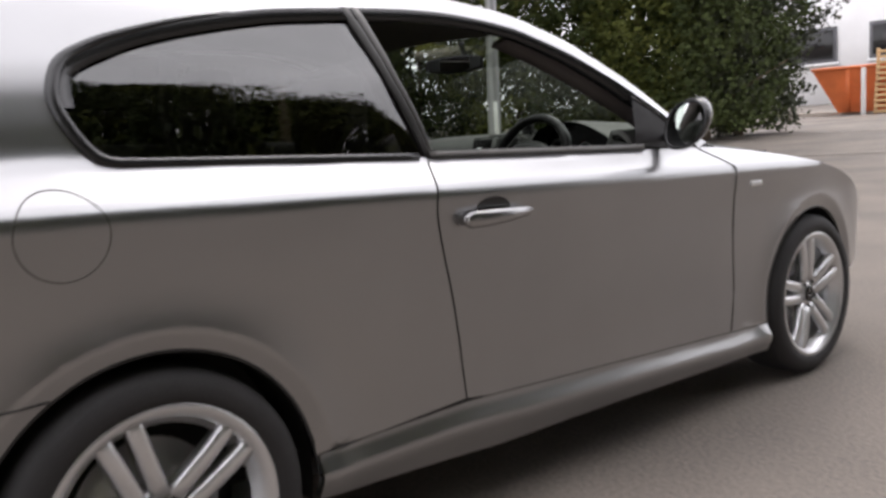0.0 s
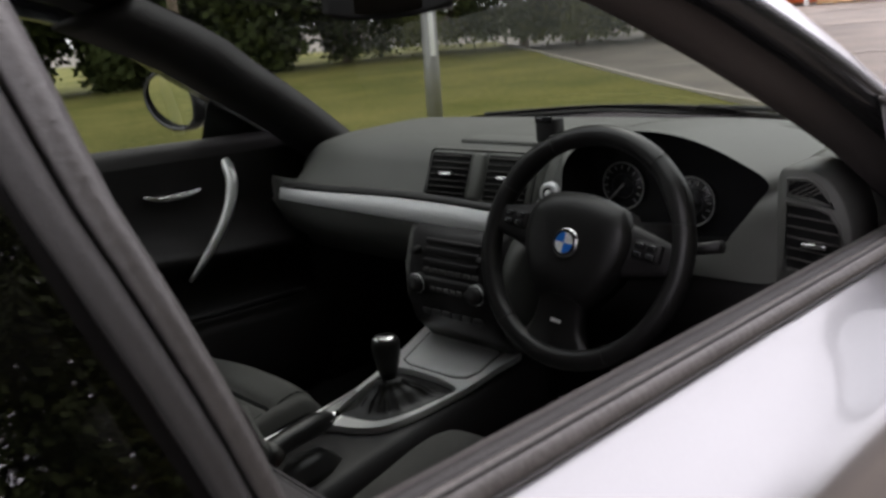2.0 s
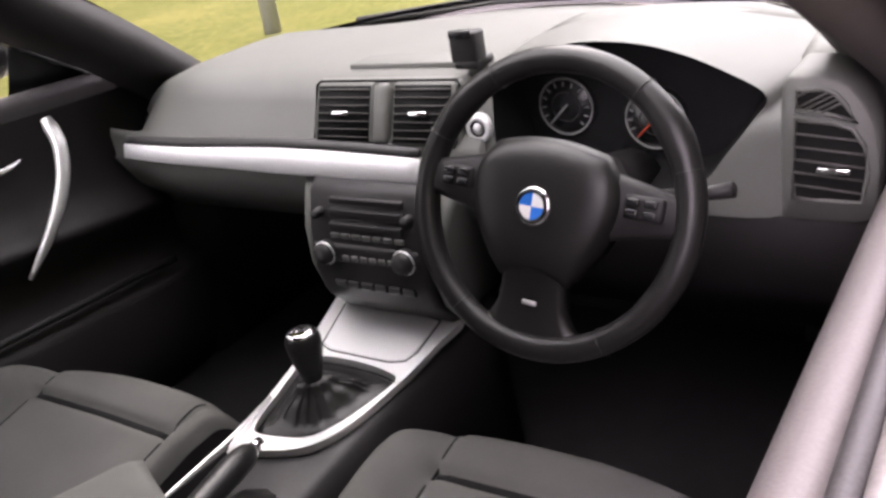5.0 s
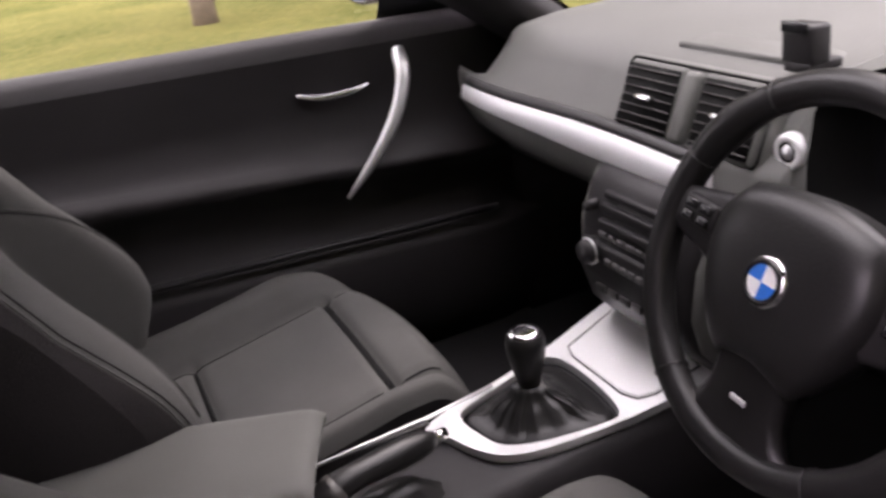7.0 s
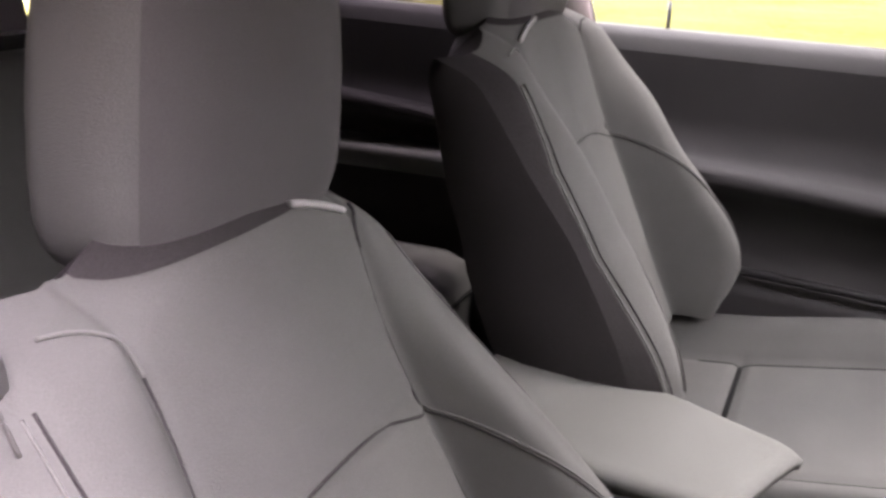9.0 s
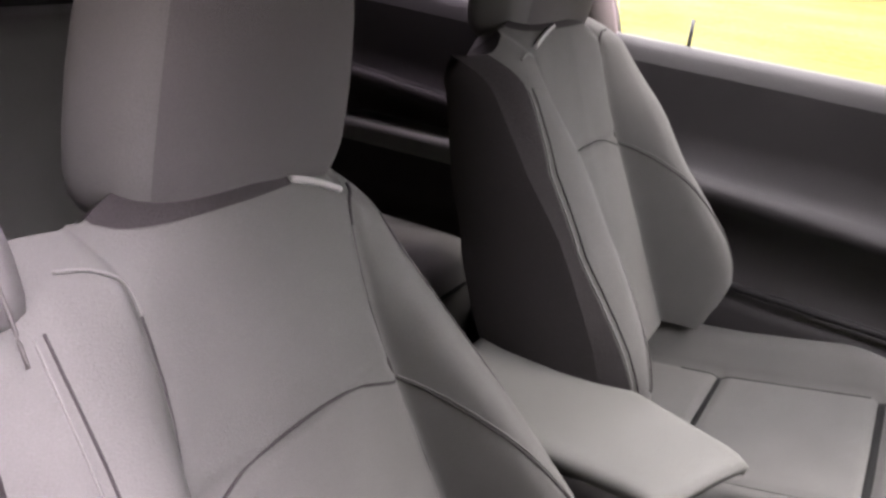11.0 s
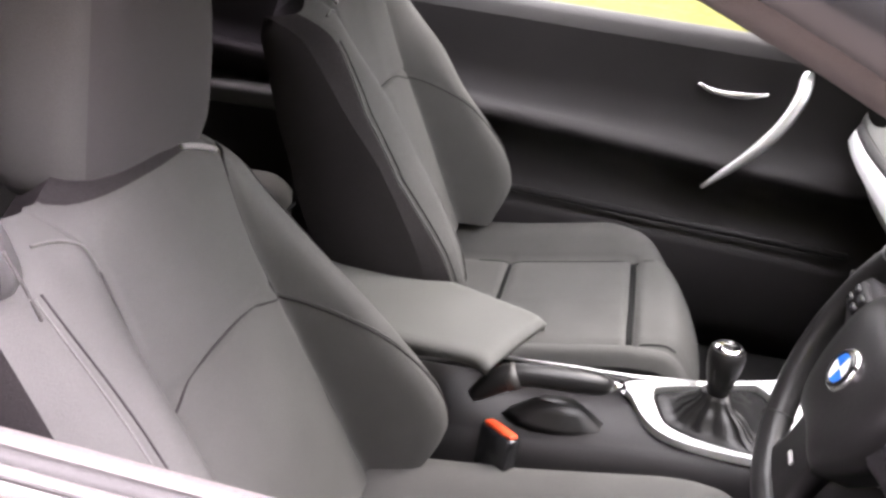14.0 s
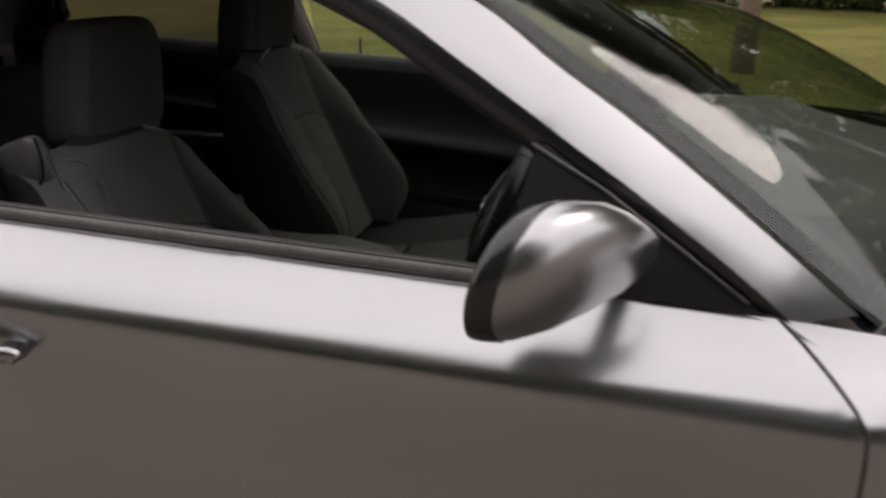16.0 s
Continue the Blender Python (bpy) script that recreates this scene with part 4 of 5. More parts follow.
        if a < 0.5:
            f -= 0.004 * math.exp(-((z - (cross - dz)) / 0.006) ** 2)
        z += dz
        return (cx + math.copysign(w, x) * side, -0.161 - 0.364 * z + f, z)

    def back_b(u, v):
        p = back_f(u, v)
        return (cx + (p[0] - cx) * 0.94, -0.161 - 0.364 * p[2] - lerp(v, [0, 0.5, 1], [0.10, 0.115, 0.10]), p[2] - 0.045 * v)
    nu, nv = 110, 72
    def cloth_to(v):
        """where the face cloth ends and the darker side begins"""
        return lerp(v, [0, 0.3, 0.55, 0.75, 0.9, 1], [0.84, 0.89, 0.94, 0.91, 0.83, 0.80])
    part("backrest", loft([[back_f(0.5 + (i / nu - 0.5) * cloth_to(j / nv), j / nv) for j in range(nv + 1)] for i in range(nu + 1)], False, False), CLOTH, s)
    # darker tone towards the console, face cloth towards the window
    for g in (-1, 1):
        part("bolster_side", loft([[back_f(0.5 + 0.5 * g * (cloth_to(j / nv) + (1 - cloth_to(j / nv)) * i / 10), j / nv) for j in range(nv + 1)] for i in range(11)], False, False), CLOTH if g == 1 else SHELL, s, "" if g == 1 else "darker side of the bolster")
    edge = [(i / nu, 0) for i in range(nu)] + [(1, j / nv) for j in range(nv)] + [(i / nu, 1) for i in range(nu, 0, -1)] + [(0, j / nv) for j in range(nv, 0, -1)]
    bm = bmesh.new()
    loft([[back_f(u, v) for u, v in edge], [tuple(Vector(back_f(u, v)).lerp(Vector(back_b(u, v)), 0.3) + Vector(((back_f(u, v)[0] - cx) * 0.035, 0, 0))) for u, v in edge],
          [tuple(Vector(back_f(u, v)).lerp(Vector(back_b(u, v)), 0.75) + Vector(((back_f(u, v)[0] - cx) * 0.035, 0, 0))) for u, v in edge], [back_b(u, v) for u, v in edge]], True, False, bm)
    loft([[back_b(i / 20, j / 20) for j in range(21)] for i in range(21)], False, False, bm)
    part("back_shell", bm, SHELL, s, "dark back and flanks of the seat")

    def on_back(u, v, out=0.0):
        p, a, b = Vector(back_f(u, v)), Vector(back_f(min(1, u + 0.01), v)) - Vector(back_f(max(0, u - 0.01), v)), Vector(back_f(u, min(1, v + 0.01))) - Vector(back_f(u, max(0, v - 0.01)))
        n = b.cross(a).normalized()
        n = n if n.y > 0 else -n
        return p + n * out
    for u in (0.25, 0.75):
        part("seam", tube([on_back(u, v) for v in np.linspace(0.02, 0.90, 60)], 0.0013, 6), SHELL, s)
    for g in (-1, 1):
        part("welt", tube([on_back(0.5 + g * p.x, p.y, 0.001) for p in spline([(0.25, 0.895, 0), (0.253, 0.925, 0), (0.268, 0.950, 0), (0.300, 0.966, 0), (0.345, 0.972, 0)], 24)], 0.0018, 6), CLOTH2 if g == side else SHELL, s)
    vc = (cross - dz - 0.50) / 0.535
    part("seam", tube([on_back(u, vc + 0.010 * math.sin(math.pi * (u - 0.25) / 0.5)) for u in np.linspace(0.25, 0.75, 30)], 0.0017, 6), SHELL, s)
    # twin stitching: down the outer edge of each bolster, and over the bolster from the cross seam
    for g in (-1, 1):
        for k in (0, 1):
            part("piping", tube([on_back(0.5 + 0.5 * g * ((cloth_to(v) - 0.035 if g < 0 else 0.80) + 0.024 * k), v, 0.0003) for v in np.linspace(0.12, 0.93, 50)], 0.0011, 6), CLOTH2 if k else SHELL, s)
        roll = spline([(0.25, vc + 0.005, 0), (0.285, vc - 0.012, 0), (0.315, vc - 0.05, 0), (0.345, vc - 0.11, 0), (0.365, vc - 0.19, 0), (0.378, vc - 0.29, 0), (0.385, vc - 0.40, 0)], 40)
        for k in (0, 1):
            part("piping", tube([on_back(0.5 + g * (p.x + 0.006 * k), p.y + 0.006 * k, 0.0004) for p in roll], 0.0011, 6), CLOTH if k else SHELL, s)
    # pale welt along the shoulder towards the console
    part("welt", tube([on_back(u, 0.952, 0.0025) for u in np.linspace(0.275, 0.40, 16)], 0.0034, 8), WELT, s)

    # shadow of the headrest on the shoulders, put on as a dark patch
    part("neck_shade", loft([[on_back(u, 1 - (0.062 * math.sin(math.pi * (u - 0.27) / 0.46) ** 0.6) * (1 - j / 8), 0.0012) for j in range(9)] for u in np.linspace(0.272, 0.728, 30)], False, False), SHELL, s, "painted shadow under the headrest")

    # ---- headrest on two posts
    hx, h0 = headrest_x, dz + 0.984
    levels = [(0.0, 0.50), (0.003, 0.66), (0.010, 0.82), (0.022, 0.92), (0.040, 0.975), (0.07, 1.0), (0.12, 1.0), (0.16, 0.97), (0.19, 0.92), (0.21, 0.83), (0.222, 0.70), (0.226, 0.55)]

    def head_ring(h, k):
        out = []
        for q in range(48):
            a = 2 * math.pi * q / 48
            c, n = math.cos(a), math.sin(a)
            x = math.copysign(abs(c) ** 0.52, c) * (0.138 - 0.013 * h / 0.2) * (0.40 + 0.60 * k)
            y = math.copysign(abs(n) ** 0.60, n) * 0.065 * k + (0.004 * (1 - (x / 0.12) ** 2) if n > 0 else 0)
            out.append((hx + x, -0.603 - dz * 0.364 + 0.10 * h + y, h0 + h - 0.014 * (1 - (x / 0.12) ** 2) * max(0, 1 - h / 0.05)))
        return out
    hr = part("headrest", loft([head_ring(h, k) for h, k in levels]), CLOTH, s)
    # front of the headrest in a darker tone than its sides
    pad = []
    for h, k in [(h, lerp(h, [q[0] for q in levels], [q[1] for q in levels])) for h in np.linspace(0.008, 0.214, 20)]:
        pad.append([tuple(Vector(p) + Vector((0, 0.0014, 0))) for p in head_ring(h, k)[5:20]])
    part("head_pad", loft(pad, False, False), HEADFRONT, hr, "darker front of the headrest")
    for dx in (-0.06, 0.06):
        part("post", tube([(hx + dx, -0.60 - dz * 0.364, h0 - 0.06), (hx + dx, -0.592 - dz * 0.364, h0 + 0.04)], 0.007, 8), CHROME, hr)
        part("post_sleeve", lathe([(0, 0.0), (0, 0.017), (0.008, 0.017), (0.012, 0.012), (0.012, 0.0)], 16, "z"), SLAT, hr).location = (hx + dx, -0.597 - dz * 0.364, h0 - 0.018)
    part("seat_base", box(cx - 0.2, cx + 0.2, y_rear + 0.07, front - 0.12, 0.33, zc + 0.42, 0.02), PLASTIC, s)
    part("seat_rail", box(cx - 0.19, cx - 0.15, y_rear, front - 0.04, 0.33, 0.37, 0.006), BLACK, s)
    part("seat_rail", box(cx + 0.15, cx + 0.19, y_rear, front - 0.04, 0.33, 0.37, 0.006), BLACK, s)
    return s


seat(-0.365, 0.085, "anthracite cloth passenger sport seat with side bolsters", 0.918, 0.134, 0.004, 0.385, (0.182, 0.006, 0.205), -1, -0.385, 0.022, 0.0)
driver_seat = seat(0.365, 0.0, "anthracite cloth driver sport seat with side bolsters", 0.820, 0.232, -0.02, 0.385, (0.235, 0.034, 0.270), 1, 0.329, 0.0, 0.042)

# tilt lever cap on the outer shoulder of the driver seat
lever_rings = []
for h, w, o in ((-0.044, 0.020, 0.0), (-0.040, 0.032, 0.004), (-0.022, 0.039, 0.007), (0.005, 0.041, 0.008), (0.026, 0.038, 0.006), (0.034, 0.030, 0.003), (0.037, 0.022, 0.0)):
    lever_rings.append([(-0.02 + (o + 0.02) * abs(math.sin(a)) ** 0.35 if math.sin(a) > 0 else -0.02, w * math.copysign(abs(math.cos(a)) ** 0.7, math.cos(a)), h) for a in (2 * math.pi * q / 24 for q in range(24))])
tl = part("tilt_lever", loft(lever_rings), GREYCAP, driver_seat, "grey plastic seat tilt lever")
tl.matrix_basis = pose(0.592, -0.574, 1.000, 20, 0, 6)
part("lever_gap", tube(spline([(0.004, 0.043, 0.030), (0.008, 0.043, 0.0), (0.007, 0.028, -0.034), (0.004, 0.0, -0.045), (0.0, -0.035, -0.048)], 24), 0.0024, 6), SEAM, tl)
part("lever_edge", tube(spline([(0.004, 0.050, 0.0), (0.006, 0.054, -0.03), (0.006, 0.054, -0.062)], 16), 0.0015, 6), SEAL, tl)


def rear_bench():
    def top(u, v):
        x = (u - 0.5) * 1.22
        r = max(0, (v - 0.86) / 0.14)
        e = max(0, (abs(x) - 0.54) / 0.07)
        return (x, -1.24 + v * 0.490 - 0.02 * e ** 2 * v, 0.655 + 0.018 * math.cos(x * 5) - 0.035 * r ** 2.4 - 0.03 * e ** 2)
    b = thing("rear_bench", "grey cloth rear bench with a low backrest", "car seat")
    part("cushion", pillow(top, 40, 24, lambda u, v: ((u - 0.5) * 1.16, -1.24 + v * 0.47, 0.36)), CLOTH, b)
    part("seam", tube([(x, -0.752, 0.562) for x in np.linspace(-0.58, 0.58, 30)], 0.004, 6), SEAM, b)

    def back(u, v):
        x = (u - 0.5) * 1.16
        return (x, -1.16 - v * 0.22 + 0.05 * math.cos(x * 5) * (1 - v), 0.56 + v * 0.44)
    part("backrest", pillow(back, 30, 16, lambda u, v: ((u - 0.5) * 1.1, -1.36 - v * 0.22, 0.56 + v * 0.43)), CLOTH, b)


rear_bench()


def inner_door(side, z_up, out=0.0):
    """Door lining with arm rest shelf, pocket, silver pull and release lever."""
    def prof(y):
        # (inward depth, height) from the window sill down
        return [(0.757, 0.976), (0.748, 0.993), (0.734, 1.0), (0.719, 0.996), (0.708, 0.982), (0.702, 0.960), (0.70, 0.93), (0.70, 0.86), (0.695, 0.80), (0.665, 0.775), (0.64, 0.762), (0.64, 0.745), (0.69, 0.725), (0.705, 0.69), (0.70, 0.63), (0.655, 0.60), (0.65, 0.585), (0.66, 0.42), (0.70, 0.33), (0.765, 0.33)]
    rr = []
    for y in np.linspace(-1.65, 0.62, 50):
        k = max(0, min(1, (0.62 - y) / 0.2))
        dz = (belt(y) - 0.975) + z_up
        rr.append([(side * (0.765 + (min(0.757, x + out * (z > 0.8)) - 0.765) * (0.35 + 0.65 * k)), y, z + dz * max(0, min(1, (z - 0.55) / 0.2)) - 0.05 * (y - 0.0) * (z < 0.8) * (z > 0.5)) for x, z in prof(y)])
    # sill pad paler and carried lower on the driver's door
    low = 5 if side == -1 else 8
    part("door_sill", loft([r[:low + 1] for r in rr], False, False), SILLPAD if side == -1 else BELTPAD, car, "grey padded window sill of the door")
    d = part("door_lining", loft([r[low:] for r in rr], False, False), LINING, car, "black door lining with a silver grab handle")
    part("window_seal", tube([Vector(r[0]) + Vector((0, 0, 0.004)) for r in rr], 0.0045, 8), RUBBER, d)
    if side == 1:
        return d
    pts = spline([(side * 0.668, 0.258, 0.975), (side * 0.640, 0.250, 0.930), (side * 0.626, 0.222, 0.868), (side * 0.622, 0.170, 0.800), (side * 0.632, 0.104, 0.728)], 24)
    part("grab_handle", tube(pts, [lerp(k / 23, [0, 0.08, 0.3, 0.6, 0.85, 1], [0.010, 0.014, 0.0135, 0.012, 0.009, 0.004]) for k in range(24)], 12), ALU, d, "curved silver grab handle")
    lev = spline([(side * 0.695, 0.06, 0.922), (side * 0.686, 0.10, 0.911), (side * 0.682, 0.16, 0.912), (side * 0.688, 0.20, 0.919)], 14)
    part("release_lever", tube(lev, [0.004 + 0.004 * math.sin(math.pi * k / 13) for k in range(14)], 8), CHROME, d, "slim chrome release lever")
    part("lock_pin", tube([(side * 0.735, -0.465, 1.0), (side * 0.735, -0.465, 1.045 + z_up)], 0.004, 8), BLACK, d)
    part("pocket_edge", tube([(side * 0.652, y, 0.64 - 0.05 * y) for y in np.linspace(-0.32, 0.42, 20)], 0.008, 8), PLASTIC, d)
    return d


inner_door(-1, 0.05)
inner_door(1, -0.03, -0.004)


# dashboard
def dash_ring(x):
    """Closed profile in y and z at a width x."""
    a = abs(x) / 0.7
    yw = 0.99 - 0.46 * a ** 1.9
    zt = 1.005 - 0.015 * a ** 2 - 0.075 * max(0, (-0.47 - x) / 0.2) ** 2.2
    f = 0.02 * (1 - min(1, abs(x) / 0.2) ** 2) if abs(x) < 0.2 else 0
    curve = 0.07 * max(0, (abs(x) - 0.35) / 0.35) ** 2
    cl = 0.19 < x < 0.585
    hump = 0.045 * bump1((x - 0.38) / 0.27)
    yf = 0.335 - f + curve * 0.5
    mid = max(0.66 if cl else 0.57, min(0.72, yw - 0.05))
    if cl:
        return [(yw, zt - 0.02), (mid, zt + 0.015 + hump * 0.2), (0.62, zt + 0.012 + hump * 0.5), (0.615, zt + hump * 0.4), (0.61, zt - 0.01), (0.60, zt - 0.02), (0.55, 0.98), (0.50, 0.93), (0.48, 0.87), (0.40, 0.862), (0.37, 0.85), (0.38, 0.78), (0.45, 0.70), (0.7, 0.66), (0.9, 0.75)]
    return [(yw, zt - 0.02), (mid, zt + 0.015), (0.52, zt + 0.013 + hump * 0.5), (0.445 + curve * 0.5, zt + 0.006 + hump * 0.5), (yf + 0.078 + curve * 0.7, zt - 0.010 + hump * 0.4), (yf + 0.057 + curve * 0.5, zt - 0.035), (yf + 0.040, min(zt - 0.065, 0.936)), (yf + 0.018, 0.917), (yf + 0.012, 0.905), (yf + 0.012, 0.865), (yf + 0.005, 0.86), (yf + 0.04, 0.80), (0.48, 0.72), (0.7, 0.66), (0.9, 0.75)]


xs = sorted(set(list(np.linspace(-0.67, 0.675, 56)) + [0.1899, 0.1901, 0.5849, 0.5851]))
dash = thing("dashboard", "grey soft-touch dashboard with a bright silver trim strip", "dashboard")
part("dash_body", loft([[(x, y, z) for y, z in dash_ring(x)] for x in xs]), DASHPAD, dash)

# silver strip, tapering to the passenger's door
strip = []
for k in range(33):
    t = k / 32
    x = -0.60 + t * 0.70
    h = lerp(t, [0, 0.3, 0.6, 0.8, 1], [0.026, 0.032, 0.042, 0.042, 0.036])
    yc = 0.326 - 0.012 * t + 0.035 * max(0, (abs(x) - 0.35) / 0.35) ** 2
    zc = 0.884 + 0.007 * math.sin(math.pi * min(1, t * 0.8))
    strip.append([(x, yc + 0.018, zc - h / 2), (x, yc + 0.002, zc - h / 2), (x, yc, zc - h * 0.42), (x, yc + 0.006, zc + h * 0.42), (x, yc + 0.010, zc + h / 2), (x, yc + 0.022, zc + h / 2)])
part("trim_strip", loft(strip), SILVER, dash, "bright brushed silver trim strip")
part("strip_groove", loft([[r[5], r[4], (r[4][0], r[4][1] - 0.002, r[4][2] + 0.002), (r[4][0], r[4][1] + 0.004, r[4][2] + 0.013), (r[5][0], r[5][1], r[5][2] + 0.013)] for r in strip]), SLAT, dash, "dark groove above the silver strip")


def lean_back(y, z):
    """Turns a part about its lower edge, so that its top leans towards the windscreen."""
    return pose(0, y, z, -22, 0, 0) @ Matrix.Translation((0, -y, -z))


def vent(x0, x1, y, z0, z1, slats, slant=0.0, tab=True):
    """Air vent: dark cavity, frame, tilted slats and a bright tab."""
    v = part("air_vent", box(x0 - 0.006, x1 + 0.006, y - 0.004, y + 0.05, z0 - 0.006, z1 + 0.006, 0.006), DASHPAD, dash)
    part("cavity", box(x0, x1, y - 0.0065, y + 0.03, z0, z1), SEAM, v)
    for k in range(slats):
        z = z0 + (k + 0.5) * (z1 - z0) / slats
        s = part("slat", box(x0, x1, y - 0.010, y + 0.012, -0.0009, 0.0009, 0.0004, 1), SEAL, v)
        s.matrix_basis = pose(0, 0, z, 0, slant, 0)
    v.matrix_basis = lean_back(y, z0)
    if tab:
        zm, xm = (z0 + z1) / 2, (x0 + x1) / 2
        part("tab", box(xm - 0.016, xm + 0.016, y - 0.018, y - 0.008, zm - 0.004, zm + 0.003, 0.002), CHROME, v)


vent(-0.094, 0.004, 0.342, 0.922, 1.004, 7)
vent(0.050, 0.146, 0.342, 0.922, 1.004, 7)
part("vent_wheel", box(0.013, 0.041, 0.330, 0.365, 0.918, 1.008, 0.008), DASHPAD, dash).matrix_basis = lean_back(0.342, 0.922)
part("vent_frame", box(-0.112, 0.160, 0.345, 0.40, 0.912, 1.018, 0.010), DASHPAD, dash).matrix_basis = lean_back(0.342, 0.922)
gap = [(-0.104, 0.918), (0.152, 0.918), (0.155, 0.925), (0.155, 1.005), (0.150, 1.012), (-0.100, 1.012), (-0.107, 1.005), (-0.108, 0.925)]
part("vent_gap", tube([(x, 0.3445, z) for x, z in gap], 0.0017, 6, True), SEAM, dash).matrix_basis = lean_back(0.342, 0.922)
# outer vent by the driver's door: two grilles in a pale frame
vent_face = spline([(0.586, 0.842, 0), (0.586, 0.925, 0), (0.588, 1.000, 0), (0.610, 1.010, 0), (0.645, 1.004, 0), (0.668, 0.982, 0), (0.684, 0.945, 0), (0.688, 0.900, 0), (0.684, 0.858, 0), (0.672, 0.843, 0), (0.63, 0.841, 0), (0.586, 0.842, 0)], 56)[:-1]
vx = part("outer_vent", loft([[(p.x, 0.45, p.y) for p in vent_face], [(p.x, 0.356, p.y) for p in vent_face], [(0.637 + (p.x - 0.637) * 0.95, 0.350, 0.925 + (p.y - 0.925) * 0.97) for p in vent_face]]), DASHPAD, dash, "pale grey outer air vent with two grilles")


def grille(outline, y, slats, slope):
    """Dark grille of slats inside an outline of (x, z), with a raised rim."""
    bm = bmesh.new()
    f = bm.faces.new([bm.verts.new((x, y - 0.0015, z)) for x, z in outline])
    part("cavity", bm, SEAM, vx, smooth=False)
    part("rim", tube([(x, y - 0.002, z) for x, z in outline], 0.003, 6, True), DASHPAD, vx)
    n = len(outline)
    for k in range(slats):
        c = -0.2 + (k + 0.5) / slats * 1.4
        hits = []
        z0, z1 = min(p[1] for p in outline), max(p[1] for p in outline)
        x0 = outline[0][0]
        for a, b in zip(outline, outline[1:] + outline[:1]):
            fa, fb = a[1] - slope * (a[0] - x0) - (z0 + c * (z1 - z0)), b[1] - slope * (b[0] - x0) - (z0 + c * (z1 - z0))
            if fa * fb < 0:
                t = fa / (fa - fb)
                hits.append((a[0] + (b[0] - a[0]) * t, a[1] + (b[1] - a[1]) * t))
        if len(hits) == 2:
            part("slat", tube([(x, y - 0.003, z) for x, z in hits], 0.0017, 6, flat=0.8), SEAL, vx)


grille([(0.603, 0.996), (0.630, 0.997), (0.642, 0.992), (0.654, 0.978), (0.664, 0.961), (0.640, 0.968), (0.603, 0.974)], 0.350, 8, 0.55)
grille([(0.602, 0.965), (0.638, 0.961), (0.660, 0.953), (0.673, 0.934), (0.677, 0.906), (0.672, 0.868), (0.636, 0.868), (0.600, 0.868)], 0.350, 9, -0.1)
part("tab", box(0.627, 0.661, 0.334, 0.345, 0.904, 0.912, 0.002), CHROME, vx)
part("display_lid", box(-0.085, 0.15, 0.435, 0.52, 1.004, 1.0155, 0.003), DASHPAD, dash)

# binnacle: hood and fascia round the instrument opening
opening = [(0.207, 0.985), (0.225, 1.012), (0.27, 1.036), (0.33, 1.049), (0.40, 1.047), (0.46, 1.034), (0.52, 1.010), (0.566, 0.982), (0.548, 0.950), (0.52, 0.912), (0.492, 0.878), (0.44, 0.866), (0.36, 0.862), (0.27, 0.864), (0.222, 0.872), (0.207, 0.92)]
outer = [(0.180, 0.42, 1.014), (0.186, 0.54, 1.022), (0.24, 0.64, 1.027), (0.32, 0.64, 1.033), (0.40, 0.64, 1.035), (0.47, 0.64, 1.027), (0.57, 0.62, 1.011), (0.63, 0.52, 1.003), (0.598, 0.37, 0.972), (0.592, 0.358, 0.91), (0.590, 0.355, 0.845), (0.46, 0.352, 0.838), (0.36, 0.352, 0.836), (0.25, 0.352, 0.838), (0.158, 0.365, 0.868), (0.158, 0.376, 0.93)]
rim_a = spline([(x, 0.368 + 0.012 * (z - 0.95) / 0.1, z) for x, z in opening + opening[:1]], 81)[:-1]
rim_o = spline(outer + outer[:1], 81)[:-1]
rim_m = [a.lerp(o, 0.35) + Vector((0, -0.004, 0.004 if a.z > 0.98 else 0)) for a, o in zip(rim_a, rim_o)]
part("binnacle", loft([rim_o, rim_m, rim_a], True, False), DASHPAD, dash, "arched grey instrument hood")
mid = Vector((0.38, 0.46, 0.95))
part("hood_lining", loft([rim_a, [Vector((mid.x + (p.x - mid.x) * 0.95, 0.455, mid.z + (p.z - mid.z) * 0.93)) for p in rim_a]], True, False), SEAM, dash)
sb = part("start_button", lathe([(-0.003, 0.0), (-0.003, 0.010), (-0.006, 0.0115), (-0.006, 0.0185), (-0.003, 0.0205), (0.006, 0.021)], 28, "y"), SILVER, dash, "round start button in a bright silver ring")
sb.location = (0.183, 0.366, 0.939)
part("ring", tube([(0.0105 * math.cos(a), -0.005, 0.0105 * math.sin(a)) for a in (2 * math.pi * k / 28 for k in range(28))], 0.0016, 8, True), SEAM, sb)
part("push_button", lathe([(-0.0075, 0.0), (-0.0075, 0.006), (-0.006, 0.0085), (0.0, 0.009)], 20, "y"), RIM, sb)

